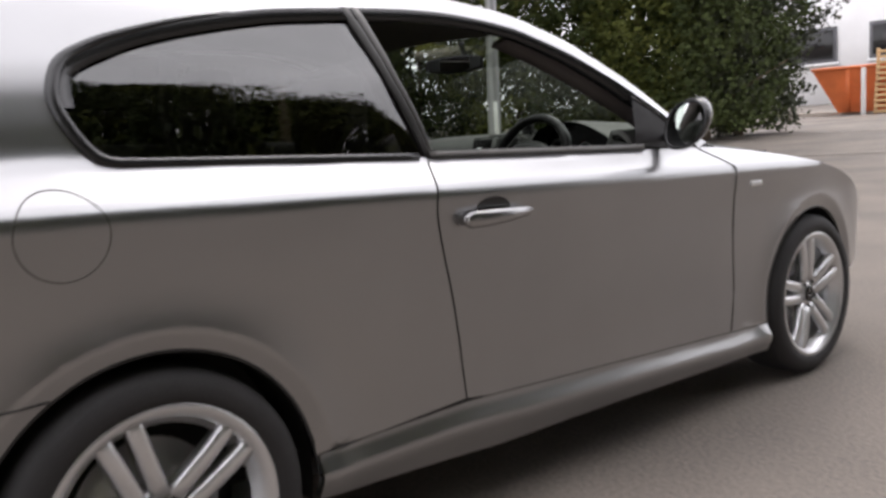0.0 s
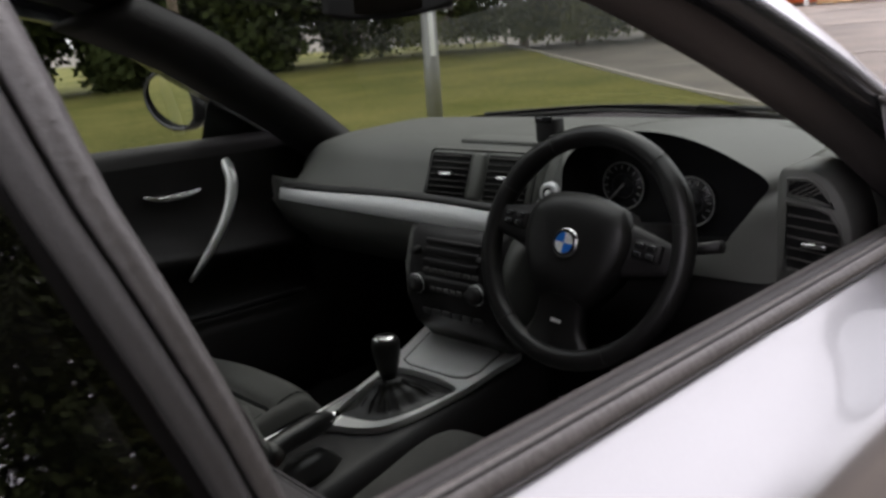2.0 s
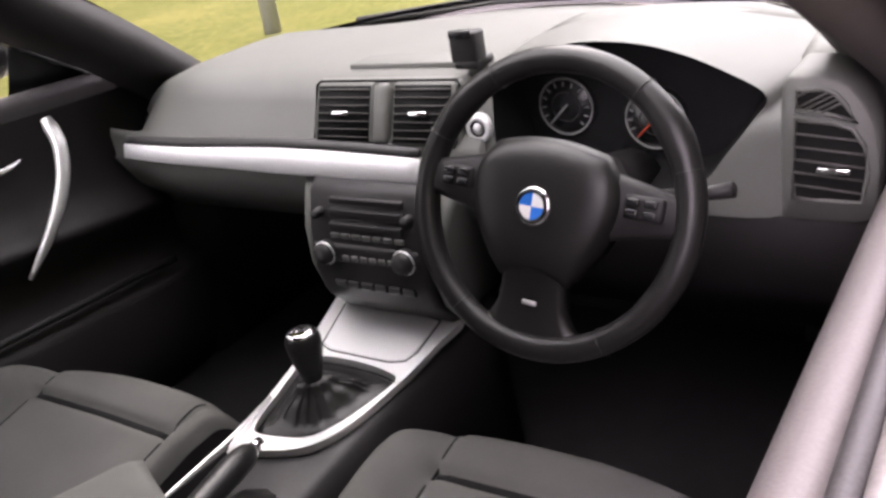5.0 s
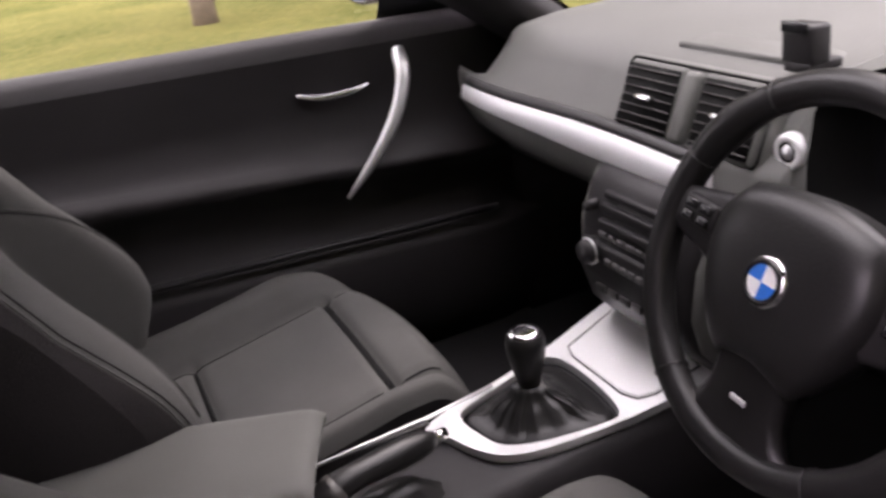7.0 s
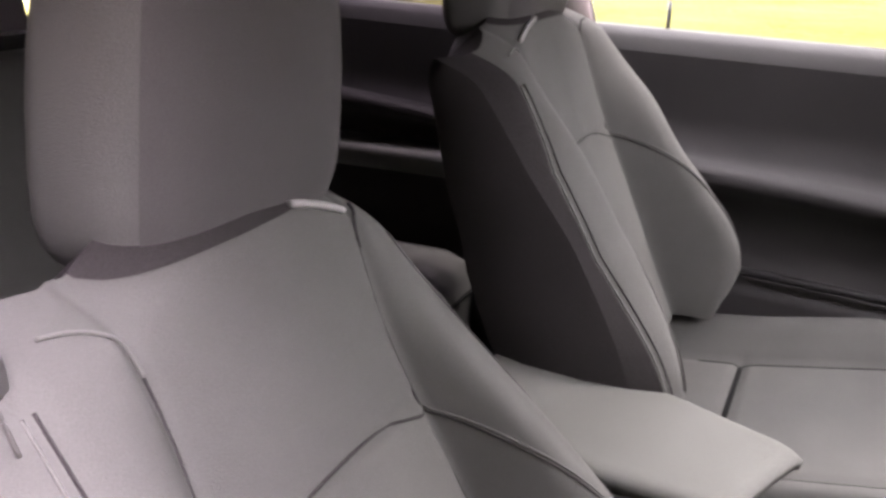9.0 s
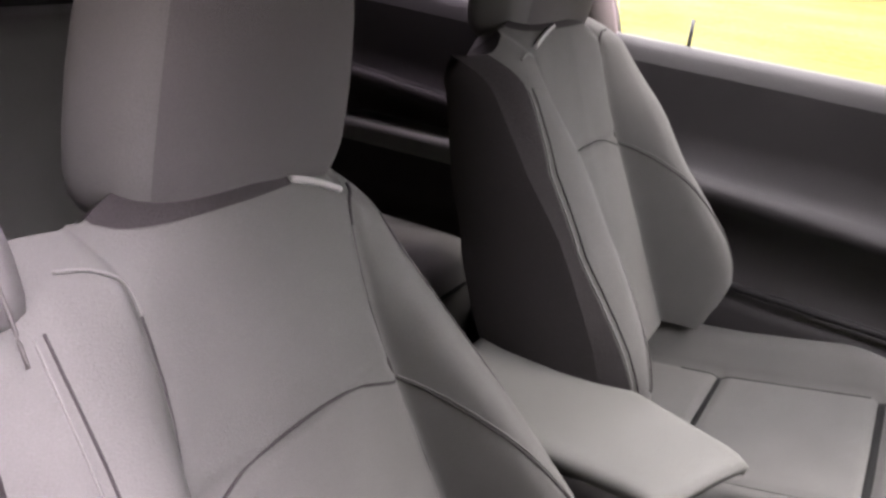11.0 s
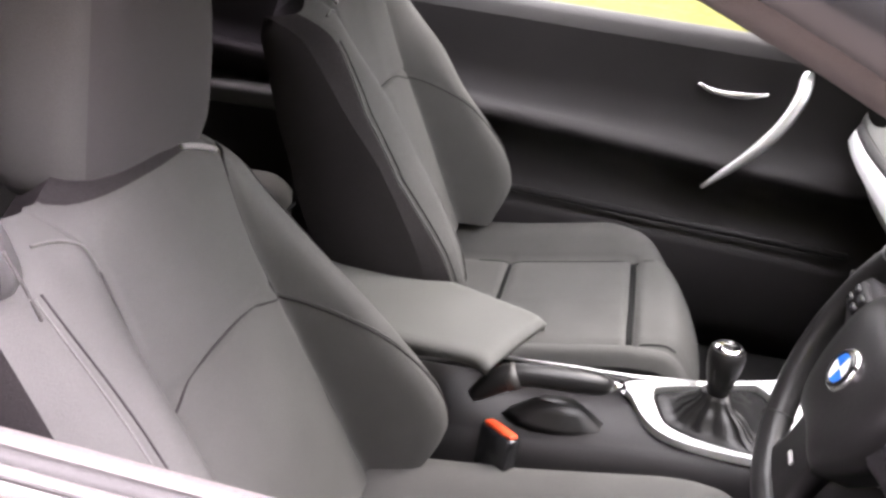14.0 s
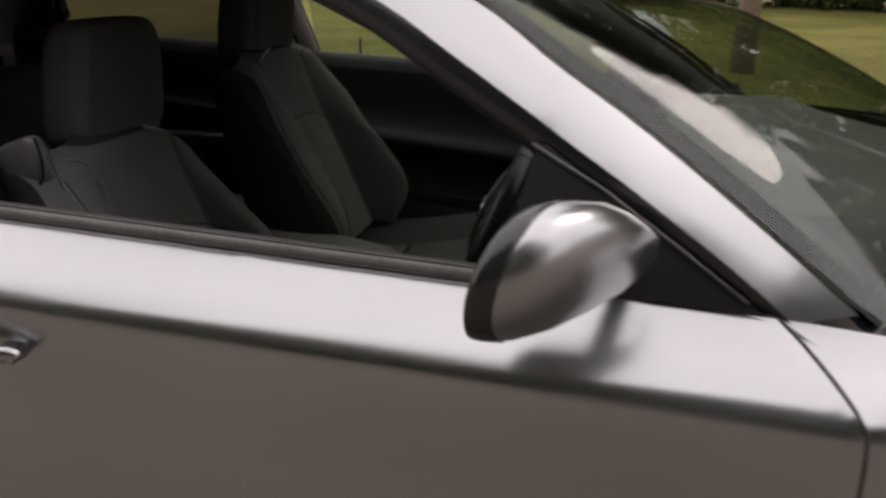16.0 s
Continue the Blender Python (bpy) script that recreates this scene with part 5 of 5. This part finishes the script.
# instrument cluster
GAUGE = mat("dim grey gauge print", (0.30, 0.30, 0.29), 0.5, 0, 0.1)
bm = bmesh.new()
bm.faces.new([bm.verts.new((mid.x + (p.x - mid.x) * 0.97, 0.4545, mid.z + (p.z - mid.z) * 0.95)) for p in rim_a])
cl = part("instrument_panel", bm, BLACK, dash, smooth=False)
for gx, gr, gz in ((0.278, 0.040, 0.945), (0.405, 0.040, 0.928)):
    g = part("gauge", lathe([(-0.006, 0.0), (-0.006, gr - 0.003), (-0.002, gr)], 36, "y"), BLACK, dash)
    g.location = (gx, 0.452, gz)
    part("ring", tube([(gr * math.cos(a), -0.006, gr * math.sin(a)) for a in (2 * math.pi * k / 36 for k in range(36))], 0.0015, 6, True), GAUGE, g)
    for k in range(13):
        a = radians(225 - k * 22.5)
        m = part("mark", box(-0.0008, 0.0008, -0.009, -0.007, gr * 0.74, gr * 0.9), GAUGE, g)
        m.matrix_basis = pose(0, 0, 0, 0, 90 - math.degrees(a), 0)
    part("ring", tube([(gr * 0.52 * math.cos(a), -0.0065, gr * 0.52 * math.sin(a)) for a in (2 * math.pi * k / 30 for k in range(30))], 0.0008, 6, True), SLAT, g)
    nd = part("needle", box(-0.0012, 0.0012, -0.012, -0.009, -0.006, gr * 0.8), GAUGE if gx < 0.4 else REDP, g)
    nd.matrix_basis = pose(0, 0, 0, 0, 225, 0)

# lower dash, centre stack
part("knee_panel", loft([[(x, 0.37, 0.855), (x, 0.355, 0.83), (x, 0.40, 0.72), (x, 0.52, 0.60), (x, 0.60, 0.62), (x, 0.60, 0.84)] for x in np.linspace(0.15, 0.70, 8)]), PLASTIC, dash)
stack_rings = [[(-0.098, y, z), (-0.085, y - 0.014, z), (0.115, y - 0.014, z), (0.128, y, z), (0.128, 0.5, z), (-0.098, 0.5, z)] for y, z in ((0.318, 0.872), (0.300, 0.86), (0.282, 0.80), (0.275, 0.74), (0.29, 0.69), (0.33, 0.645))]
stack = part("radio_console", loft(stack_rings), PLASTIC, dash, "black centre stack with radio and climate controls")
for g, x_in in ((-1, -0.096), (1, 0.126)):
    cheek = []
    for z, w, y in ((0.866, 0.050, 0.345), (0.856, 0.040, 0.328), (0.838, 0.030, 0.312), (0.80, 0.022, 0.292), (0.74, 0.014, 0.284), (0.69, 0.010, 0.298), (0.655, 0.006, 0.328)):
        cheek.append([(x_in, y - 0.008, z), (x_in + g * 0.004, y - 0.012, z), (x_in + g * w * 0.75, y - 0.008, z), (x_in + g * w, y + 0.006, z), (x_in + g * w, 0.46, z), (x_in, 0.46, z)])
    part("stack_cheek", loft(cheek), DASHPAD, dash, "grey cheek beside the centre stack")
for z0, z1 in ((0.846, 0.856), (0.826, 0.840), (0.806, 0.820)):
    part("radio_bar", box(-0.045, 0.09, 0.280 - (0.856 - z0) * 0.30, 0.30, z0, z1, 0.002), PLASTIC, stack)
for k in range(7):
    part("radio_key", box(-0.045 + k * 0.02, -0.029 + k * 0.02, 0.2645, 0.29, 0.795, 0.803, 0.001), GREYCAP, stack)
for x, z, r in ((-0.066, 0.832, 0.008), (0.1, 0.832, 0.008)):
    kb = part("radio_knob", lathe([(-0.014, 0.0), (-0.014, r * 0.85), (0.0, r), (0.02, r)], 18, "y"), PLASTIC, stack)
    kb.location = (x, 0.275, z)
part("climate_panel", box(-0.085, 0.115, 0.2615, 0.29, 0.755, 0.787, 0.006), PLASTIC, stack)
for x in (-0.056, 0.092):
    kb = part("climate_knob", lathe([(-0.022, 0.0), (-0.022, 0.014), (-0.016, 0.017), (0.0, 0.019), (0.02, 0.02)], 24, "y"), PLASTIC, dash, "black climate knob with a chrome ring")
    kb.location = (x, 0.266, 0.772)
    part("ring", tube([(0.018 * math.cos(a), -0.010, 0.018 * math.sin(a)) for a in (2 * math.pi * k / 24 for k in range(24))], 0.0014, 6, True), ALU, kb)
for k in range(6):
    part("climate_key", box(-0.026 + k * 0.017, -0.014 + k * 0.017, 0.2590, 0.27, 0.762, 0.770, 0.001), GREYCAP, stack)
    part("switch", box(-0.055 + k * 0.026, -0.034 + k * 0.026, 0.262, 0.29, 0.712, 0.724, 0.002), SLAT, stack)


# steering wheel, in its own plane: x across, y up, z towards the driver
sw = thing("steering_wheel", "black leather three-spoke steering wheel with a round badge", "steering wheel")
R = 0.183
rim_r = []
for k in range(96):
    deg = (360 * k / 96) % 360
    swell = max(bump1((deg - c) / 16) for c in (38, 142)) + 0.35 * max(bump1((deg - c) / 26) for c in (200, 340, 10, 170))
    rim_r.append(0.0172 + 0.0028 * min(1, swell))
part("rim", tube([(R * math.cos(2 * math.pi * k / 96), R * math.sin(2 * math.pi * k / 96), 0.0) for k in range(96)], rim_r, 14, True, up=(0, 0, 1)), LEATHER, sw)
for deg in (57, 123, 236, 304, 22, 158):
    a = radians(deg)
    c = Vector((R * math.cos(a), R * math.sin(a), 0))
    e = Vector((math.cos(a), math.sin(a), 0))
    part("rim_seam", tube([c + (e * math.cos(q) + Vector((0, 0, 1)) * math.sin(q)) * 0.0186 for q in (2 * math.pi * k / 20 for k in range(20))], 0.0008, 6, True), SLAT, sw)


def pad(u, v):
    x, y = (u - 0.5) * 2, (v - 0.5) * 2
    w = sum(q * lerp(y + d, [-1.2, -1, -0.6, -0.2, 0.2, 0.6, 1, 1.2], [0.036, 0.046, 0.074, 0.093, 0.103, 0.102, 0.078, 0.06]) for d, q in ((-0.15, 0.25), (0, 0.5), (0.15, 0.25)))
    return (x * w, y * 0.085 - 0.012 + 0.012 * (1 - x * x), 0.012 + 0.028 * (1 - abs(x) ** 4) ** 0.5 * (1 - abs(y) ** 4) ** 0.5)


part("airbag_pad", pillow(pad, 24, 24, lambda u, v: (pad(u, v)[0] * 0.95, pad(u, v)[1] * 0.95, -0.03)), LEATHER, sw)
for sg in (-1, 1):
    rr = []
    for k in range(9):
        t = k / 8
        x = sg * (0.08 + t * 0.098)
        lo, hi = -0.034 + 0.026 * t ** 0.7, 0.056 - 0.022 * t
        rr.append([(x, lo, 0.006), (x, lo + 0.008, 0.016 - 0.006 * t), (x, hi - 0.008, 0.018 - 0.008 * t), (x, hi, 0.008), (x, hi, -0.012), (x, lo, -0.012)])
    part("spoke", loft(rr), PLASTIC, sw)
    part("key_pad", box(min(sg * 0.105, sg * 0.155), max(sg * 0.105, sg * 0.155), 0.004, 0.034, 0.006, 0.02, 0.005), PLASTIC, sw)
    for j in range(2):
        for k in range(2):
            x = sg * (0.118 + 0.022 * j)
            part("key", box(x - 0.008, x + 0.008, 0.007 + 0.013 * k, 0.017 + 0.013 * k, 0.018, 0.024, 0.002), BLACK, sw)
rr = []
for k in range(13):
    t = k / 12
    y = -0.070 - t * 0.108
    w = lerp(t, [0, 0.3, 0.6, 0.85, 1], [0.046, 0.044, 0.048, 0.060, 0.076])
    zf = 0.020 - 0.016 * t
    dip = 0.006 * math.sin(math.pi * t)
    rr.append([(-w, y + 0.25 * w * t * t, -0.012), (-w, y + 0.25 * w * t * t, zf - 0.006), (-w * 0.8, y + 0.1 * w * t, zf), (0, y, zf - dip), (w * 0.8, y + 0.1 * w * t, zf), (w, y + 0.25 * w * t * t, zf - 0.006), (w, y + 0.25 * w * t * t, -0.012)])
part("spoke", loft(rr), LEATHER, sw, "broad lower spoke")
part("spoke_emblem", box(-0.010, 0.010, -0.128, -0.122, 0.009, 0.0125, 0.001), ALU, sw, "small silver emblem")
bd = part("badge", lathe([(0.036, 0.0), (0.044, 0.0), (0.044, 0.022), (0.042, 0.0245), (0.036, 0.025)], 32, "z"), CHROME, sw, "round badge with blue and white quarters")
for k in range(4):
    bm = bmesh.new()
    c = bm.verts.new((0, 0, 0.0455))
    vs = [bm.verts.new((0.0165 * math.cos(a), 0.0165 * math.sin(a), 0.0455)) for a in (math.pi / 2 * k + math.pi / 2 * j / 8 for j in range(9))]
    for a, b in zip(vs, vs[1:]):
        bm.faces.new((c, a, b))
    part("quarter", bm, BLUE if k in (1, 3) else WHITE, bd, smooth=False)
part("badge_ring", tube([(0.0195 * math.cos(a), 0.0195 * math.sin(a), 0.0445) for a in (2 * math.pi * k / 28 for k in range(28))], 0.0025, 6, True), BLACK, bd)
sw.matrix_basis = pose(0.377, 0.178, 0.915, 90 - 22, 0, 0) @ pose(0, 0, 0, 0, 0, -6) @ Matrix.Scale(0.885, 4)
part("steering_column", tube([(0.377, 0.22, 0.895), (0.377, 0.42, 0.85)], 0.045, 16), PLASTIC, dash)
for sg in (-1, 1):
    part("stalk", tube([(0.377 + sg * 0.04, 0.245, 0.895), (0.377 + sg * 0.15, 0.235, 0.915), (0.377 + sg * 0.19, 0.23, 0.925)], [0.007, 0.008, 0.009], 10), PLASTIC, dash)

# centre console
rr = []
for y in np.linspace(0.42, -0.55, 24):
    z = lerp(y, [-0.55, -0.12, 0.0, 0.2, 0.36, 0.42], [0.55, 0.56, 0.575, 0.605, 0.64, 0.66])
    w = lerp(y, [-0.55, 0, 0.2, 0.42], [0.085, 0.095, 0.11, 0.125])
    rr.append([(-w - 0.02, y, 0.33), (-w - 0.005, y, z - 0.03), (-w + 0.008, y, z - 0.006), (-w + 0.02, y, z), (w - 0.02, y, z), (w - 0.008, y, z - 0.006), (w + 0.005, y, z - 0.03), (w + 0.02, y, 0.33)])
console = thing("centre_console", "black centre console with a silver gear surround", "console")
part("console_body", loft(rr), PLASTIC, console)


def cz(y):
    return lerp(y, [-0.12, 0.0, 0.2, 0.36, 0.42], [0.56, 0.575, 0.605, 0.64, 0.66])


hole = spline([(-0.088, 0.186, 0), (-0.064, 0.202, 0), (-0.01, 0.206, 0), (0.05, 0.203, 0), (0.088, 0.192, 0), (0.088, 0.165, 0), (0.064, 0.096, 0), (0.036, 0.056, 0), (0.0, 0.042, 0), (-0.048, 0.036, 0), (-0.066, 0.05, 0), (-0.078, 0.12, 0), (-0.088, 0.186, 0)], 61)[:-1]
rimo = spline([(-0.128, 0.34, 0), (-0.05, 0.343, 0), (0.06, 0.34, 0), (0.125, 0.332, 0), (0.116, 0.27, 0), (0.102, 0.19, 0), (0.082, 0.105, 0), (0.055, 0.05, 0), (0.014, 0.022, 0), (-0.04, 0.004, 0), (-0.064, -0.012, 0), (-0.080, 0.02, 0), (-0.09, 0.12, 0), (-0.105, 0.22, 0), (-0.128, 0.34, 0)], 79)[:-1]


def plate_mesh(outline, cut, lift, thick):
    """Flat plate on the sloping console with one opening."""
    n, m = len(outline), len(cut)
    pts = [Vector((p[0], p[1])) for p in outline] + [Vector((p[0], p[1])) for p in cut]
    edges = [(k, (k + 1) % n) for k in range(n)] + [(n + k, n + (k + 1) % m) for k in range(m)]
    vs, _, fs, *_ = delaunay_2d_cdt(pts, edges, [list(range(n))], 1, 1e-5)
    bm = bmesh.new()
    top = [bm.verts.new((v.x, v.y, cz(v.y) + lift)) for v in vs]
    for f in fs:
        c = sum((vs[k] for k in f), Vector((0, 0))) / len(f)
        hit = False
        for a, b in zip(cut, cut[1:] + cut[:1]):
            if (a[1] > c.y) != (b[1] > c.y) and c.x < (b[0] - a[0]) * (c.y - a[1]) / (b[1] - a[1]) + a[0]:
                hit = not hit
        if not hit:
            bm.faces.new([top[k] for k in f])
    ex = bmesh.ops.extrude_face_region(bm, geom=bm.faces[:])
    for g in ex["geom"]:
        if isinstance(g, bmesh.types.BMVert):
            g.co.z -= thick
    return bm


part("gear_surround", plate_mesh(rimo, hole, 0.014, 0.012), ALU, console, "silver console plate round the gear gaiter", smooth=False)
lid = [(-0.098, 0.318), (-0.05, 0.322), (0.05, 0.32), (0.094, 0.314), (0.094, 0.245), (0.084, 0.224), (0.06, 0.216), (-0.055, 0.216), (-0.078, 0.224)]
part("lid_gap", tube([(x, y, cz(y) + 0.0145) for x, y in lid], 0.0013, 6, True), SEAM, console)
part("ashtray_lid", loft([[(x * 0.97, 0.27 + (y - 0.27) * 0.95, cz(y) + 0.013) for x, y in lid], [(x * 0.96, 0.27 + (y - 0.27) * 0.94, cz(y) + 0.0165) for x, y in lid]]), ALU, console, "brushed silver ashtray lid", smooth=False)
ring_in = [(p.x, p.y) for p in hole]
# gaiter and lever
gt = []
for k in range(9):
    t = k / 8
    s = 1 - t
    gt.append([((x * (0.22 + 0.78 * s ** 1.4)) + 0.004 * math.sin(j * 1.7) * math.sin(math.pi * t), 0.115 + (y - 0.115) * (0.22 + 0.78 * s ** 1.4), cz(0.115) - 0.002 + (cz(y) - cz(0.115)) * s + t * 0.055 + 0.006 * math.sin(t * 14) * (1 - t)) for j, (x, y) in enumerate(ring_in)])
part("gaiter", loft(gt, True, True), LEATHER, console, "soft black leather gear gaiter")
part("gear_stick", tube([(0, 0.115, 0.63), (0, 0.117, 0.665)], 0.008, 10), CHROME, console)
kn = part("gear_knob", lathe([(0.645, 0.0), (0.645, 0.014), (0.665, 0.019), (0.69, 0.0245), (0.708, 0.026), (0.718, 0.0235), (0.7225, 0.018), (0.7225, 0.0)], 28, "z"), LEATHER, console, "black gear knob with a bright cap")
kn.location = (0, 0.117, 0)
part("cap", lathe([(0.718, 0.0225), (0.7235, 0.0195), (0.7245, 0.014), (0.7245, 0.0)], 24, "z"), CHROME, kn)
for x, y in ((-0.008, 0), (0, 0), (0.008, 0)):
    part("mark", box(x - 0.001, x + 0.001, y - 0.008, y + 0.008, 0.7243, 0.7252), BLACK, kn)
part("mark", box(-0.009, 0.009, -0.001, 0.001, 0.7243, 0.7252), BLACK, kn)
# hand brake
hb = part("hand_brake", tube(spline([(0.060, -0.225, 0.600), (0.053, -0.172, 0.642), (0.036, -0.10, 0.642), (0.016, -0.03, 0.632)], 18), [0.010, 0.013, 0.016, 0.018, 0.0195, 0.0195, 0.0185, 0.0175, 0.017, 0.017, 0.0175, 0.018, 0.0185, 0.019, 0.0185, 0.0175, 0.0155, 0.010], 14), LEATHER, console, "black leather hand brake lever")
part("release_button", tube([(0.016, -0.03, 0.632), (0.011, -0.012, 0.629)], 0.008, 12), CHROME, hb)
part("cuff", tube([(0.0545, -0.180, 0.636), (0.051, -0.163, 0.6435)], 0.0205, 16), SEAL, hb)
part("brake_gaiter", loft([[(0.030 + 0.036 * s * math.cos(a), -0.10 + 0.080 * s * math.sin(a) + 0.004 * math.sin(k * 2.6), 0.562 + 0.062 * (1 - s)) for k, a in enumerate(2 * math.pi * k / 18 for k in range(18))] for s in (1, 0.85, 0.6, 0.4)]), LEATHER, hb)
# bright edge on the far side of the console
part("console_edge", tube([(-0.069, -0.20, 0.592), (-0.069, -0.10, 0.598), (-0.070, 0.0, 0.602), (-0.080, 0.10, 0.607)], 0.0026, 8), ALU, console, "thin bright edge of the console")
part("console_rail", box(-0.082, -0.070, -0.24, 0.0, 0.545, 0.592, 0.004), PLASTIC, console)


# arm rest, folded down, its front corner cut back on the passenger's side
def arm(u, v):
    x = u
    y0, y1 = -0.52, -0.138 - 0.062 * u
    y = y0 + (y1 - y0) * v
    left = lerp(y, [-0.52, -0.30, -0.137], [-0.118, -0.116, -0.052])
    right = lerp(y, [-0.52, -0.25, -0.19], [0.075, 0.090, 0.099])
    e = max(0, abs(u - 0.5) * 2 - 0.86) / 0.14
    return (left + (right - left) * x, y, 0.690 - 0.005 * e ** 2 - 0.010 * max(0, (v - 0.93) / 0.07) ** 2)


part("arm_rest", pillow(arm, 24, 26, lambda u, v: (arm(u, v)[0], arm(u, v)[1] - 0.004, arm(u, v)[2] - 0.014)), CLOTH2, console, "grey padded arm rest")
part("arm_tray", pillow(lambda u, v: (lerp(u, [0, 1], [-0.095, 0.082]) * (1 - 0.25 * v) + 0.012 * v, -0.51 + v * 0.30, 0.674), 8, 8, lambda u, v: (lerp(u, [0, 1], [-0.085, 0.072]) * (1 - 0.3 * v) + 0.012 * v, -0.51 + v * 0.27, 0.630 + 0.03 * v)), PLASTIC, console, "black underside of the arm rest")
part("arm_stay", box(-0.04, 0.04, -0.52, -0.46, 0.55, 0.66, 0.008), PLASTIC, console)
bk = thing("belt_buckle", "black belt buckle with an orange-red button beside the driver seat", "belt buckle")
part("stalk", tube([(0.115, -0.20, 0.34), (0.108, -0.19, 0.45), (0.102, -0.178, 0.53)], 0.009, 8), BLACK, bk)
bb = part("buckle_body", box(-0.034, 0.034, -0.012, 0.012, -0.09, 0.0, 0.006), BLACK, bk)
bb.matrix_basis = pose(0.100, -0.173, 0.579, -12, -8, 46)
part("button", box(-0.029, 0.029, -0.008, 0.008, -0.004, 0.005, 0.002), REDP, bb, "orange-red release button")

# rear-view mirror, turned to the driver
rv = thing("rear_view_mirror", "black rear-view mirror on a short stalk", "mirror")
part("housing", pillow(lambda u, v: ((u - 0.5) * 0.24, 0.01 * math.cos((u - 0.5) * 3) - 0.01, (v - 0.5) * 0.065 * (1 - 0.5 * abs(2 * u - 1) ** 3)), 16, 8, lambda u, v: ((u - 0.5) * 0.2, 0.035, (v - 0.5) * 0.045)), PLASTIC, rv)
rv.matrix_basis = pose(0.0, 0.20, 1.285, -6, 0, 20)
bm = bmesh.new()
bm.faces.new([bm.verts.new((0.106 * math.cos(a), -0.003, 0.025 * math.sin(a))) for a in (2 * math.pi * k / 24 for k in range(24))])
part("mirror_glass", bm, MIRROR, rv)
part("stalk", tube([(0, 0.02, 0.005), (0.01, 0.06, 0.05), (0.01, 0.03, 0.085)], 0.012, 10), PLASTIC, rv)

# phone cradle on the dash
ph = thing("phone_cradle", "small black phone cradle standing on the dashboard", "phone holder")
part("cradle_body", box(0.130, 0.174, 0.40, 0.43, 1.02, 1.064, 0.005), PLASTIC, ph)
part("cradle_clip", box(0.135, 0.170, 0.394, 0.40, 1.056, 1.068, 0.002), BLACK, ph)
part("cradle_foot", box(0.135, 0.172, 0.40, 0.45, 1.012, 1.024, 0.003), PLASTIC, ph)

# ledge beside the rear bench
for side, up in ((-1, 0.0), (1, -0.05)):
    part("rear_ledge", box(min(side * 0.60, side * 0.78), max(side * 0.60, side * 0.78), -1.15, -0.68, 0.76 + up, 0.805 + up, 0.012), DASHPAD, car)
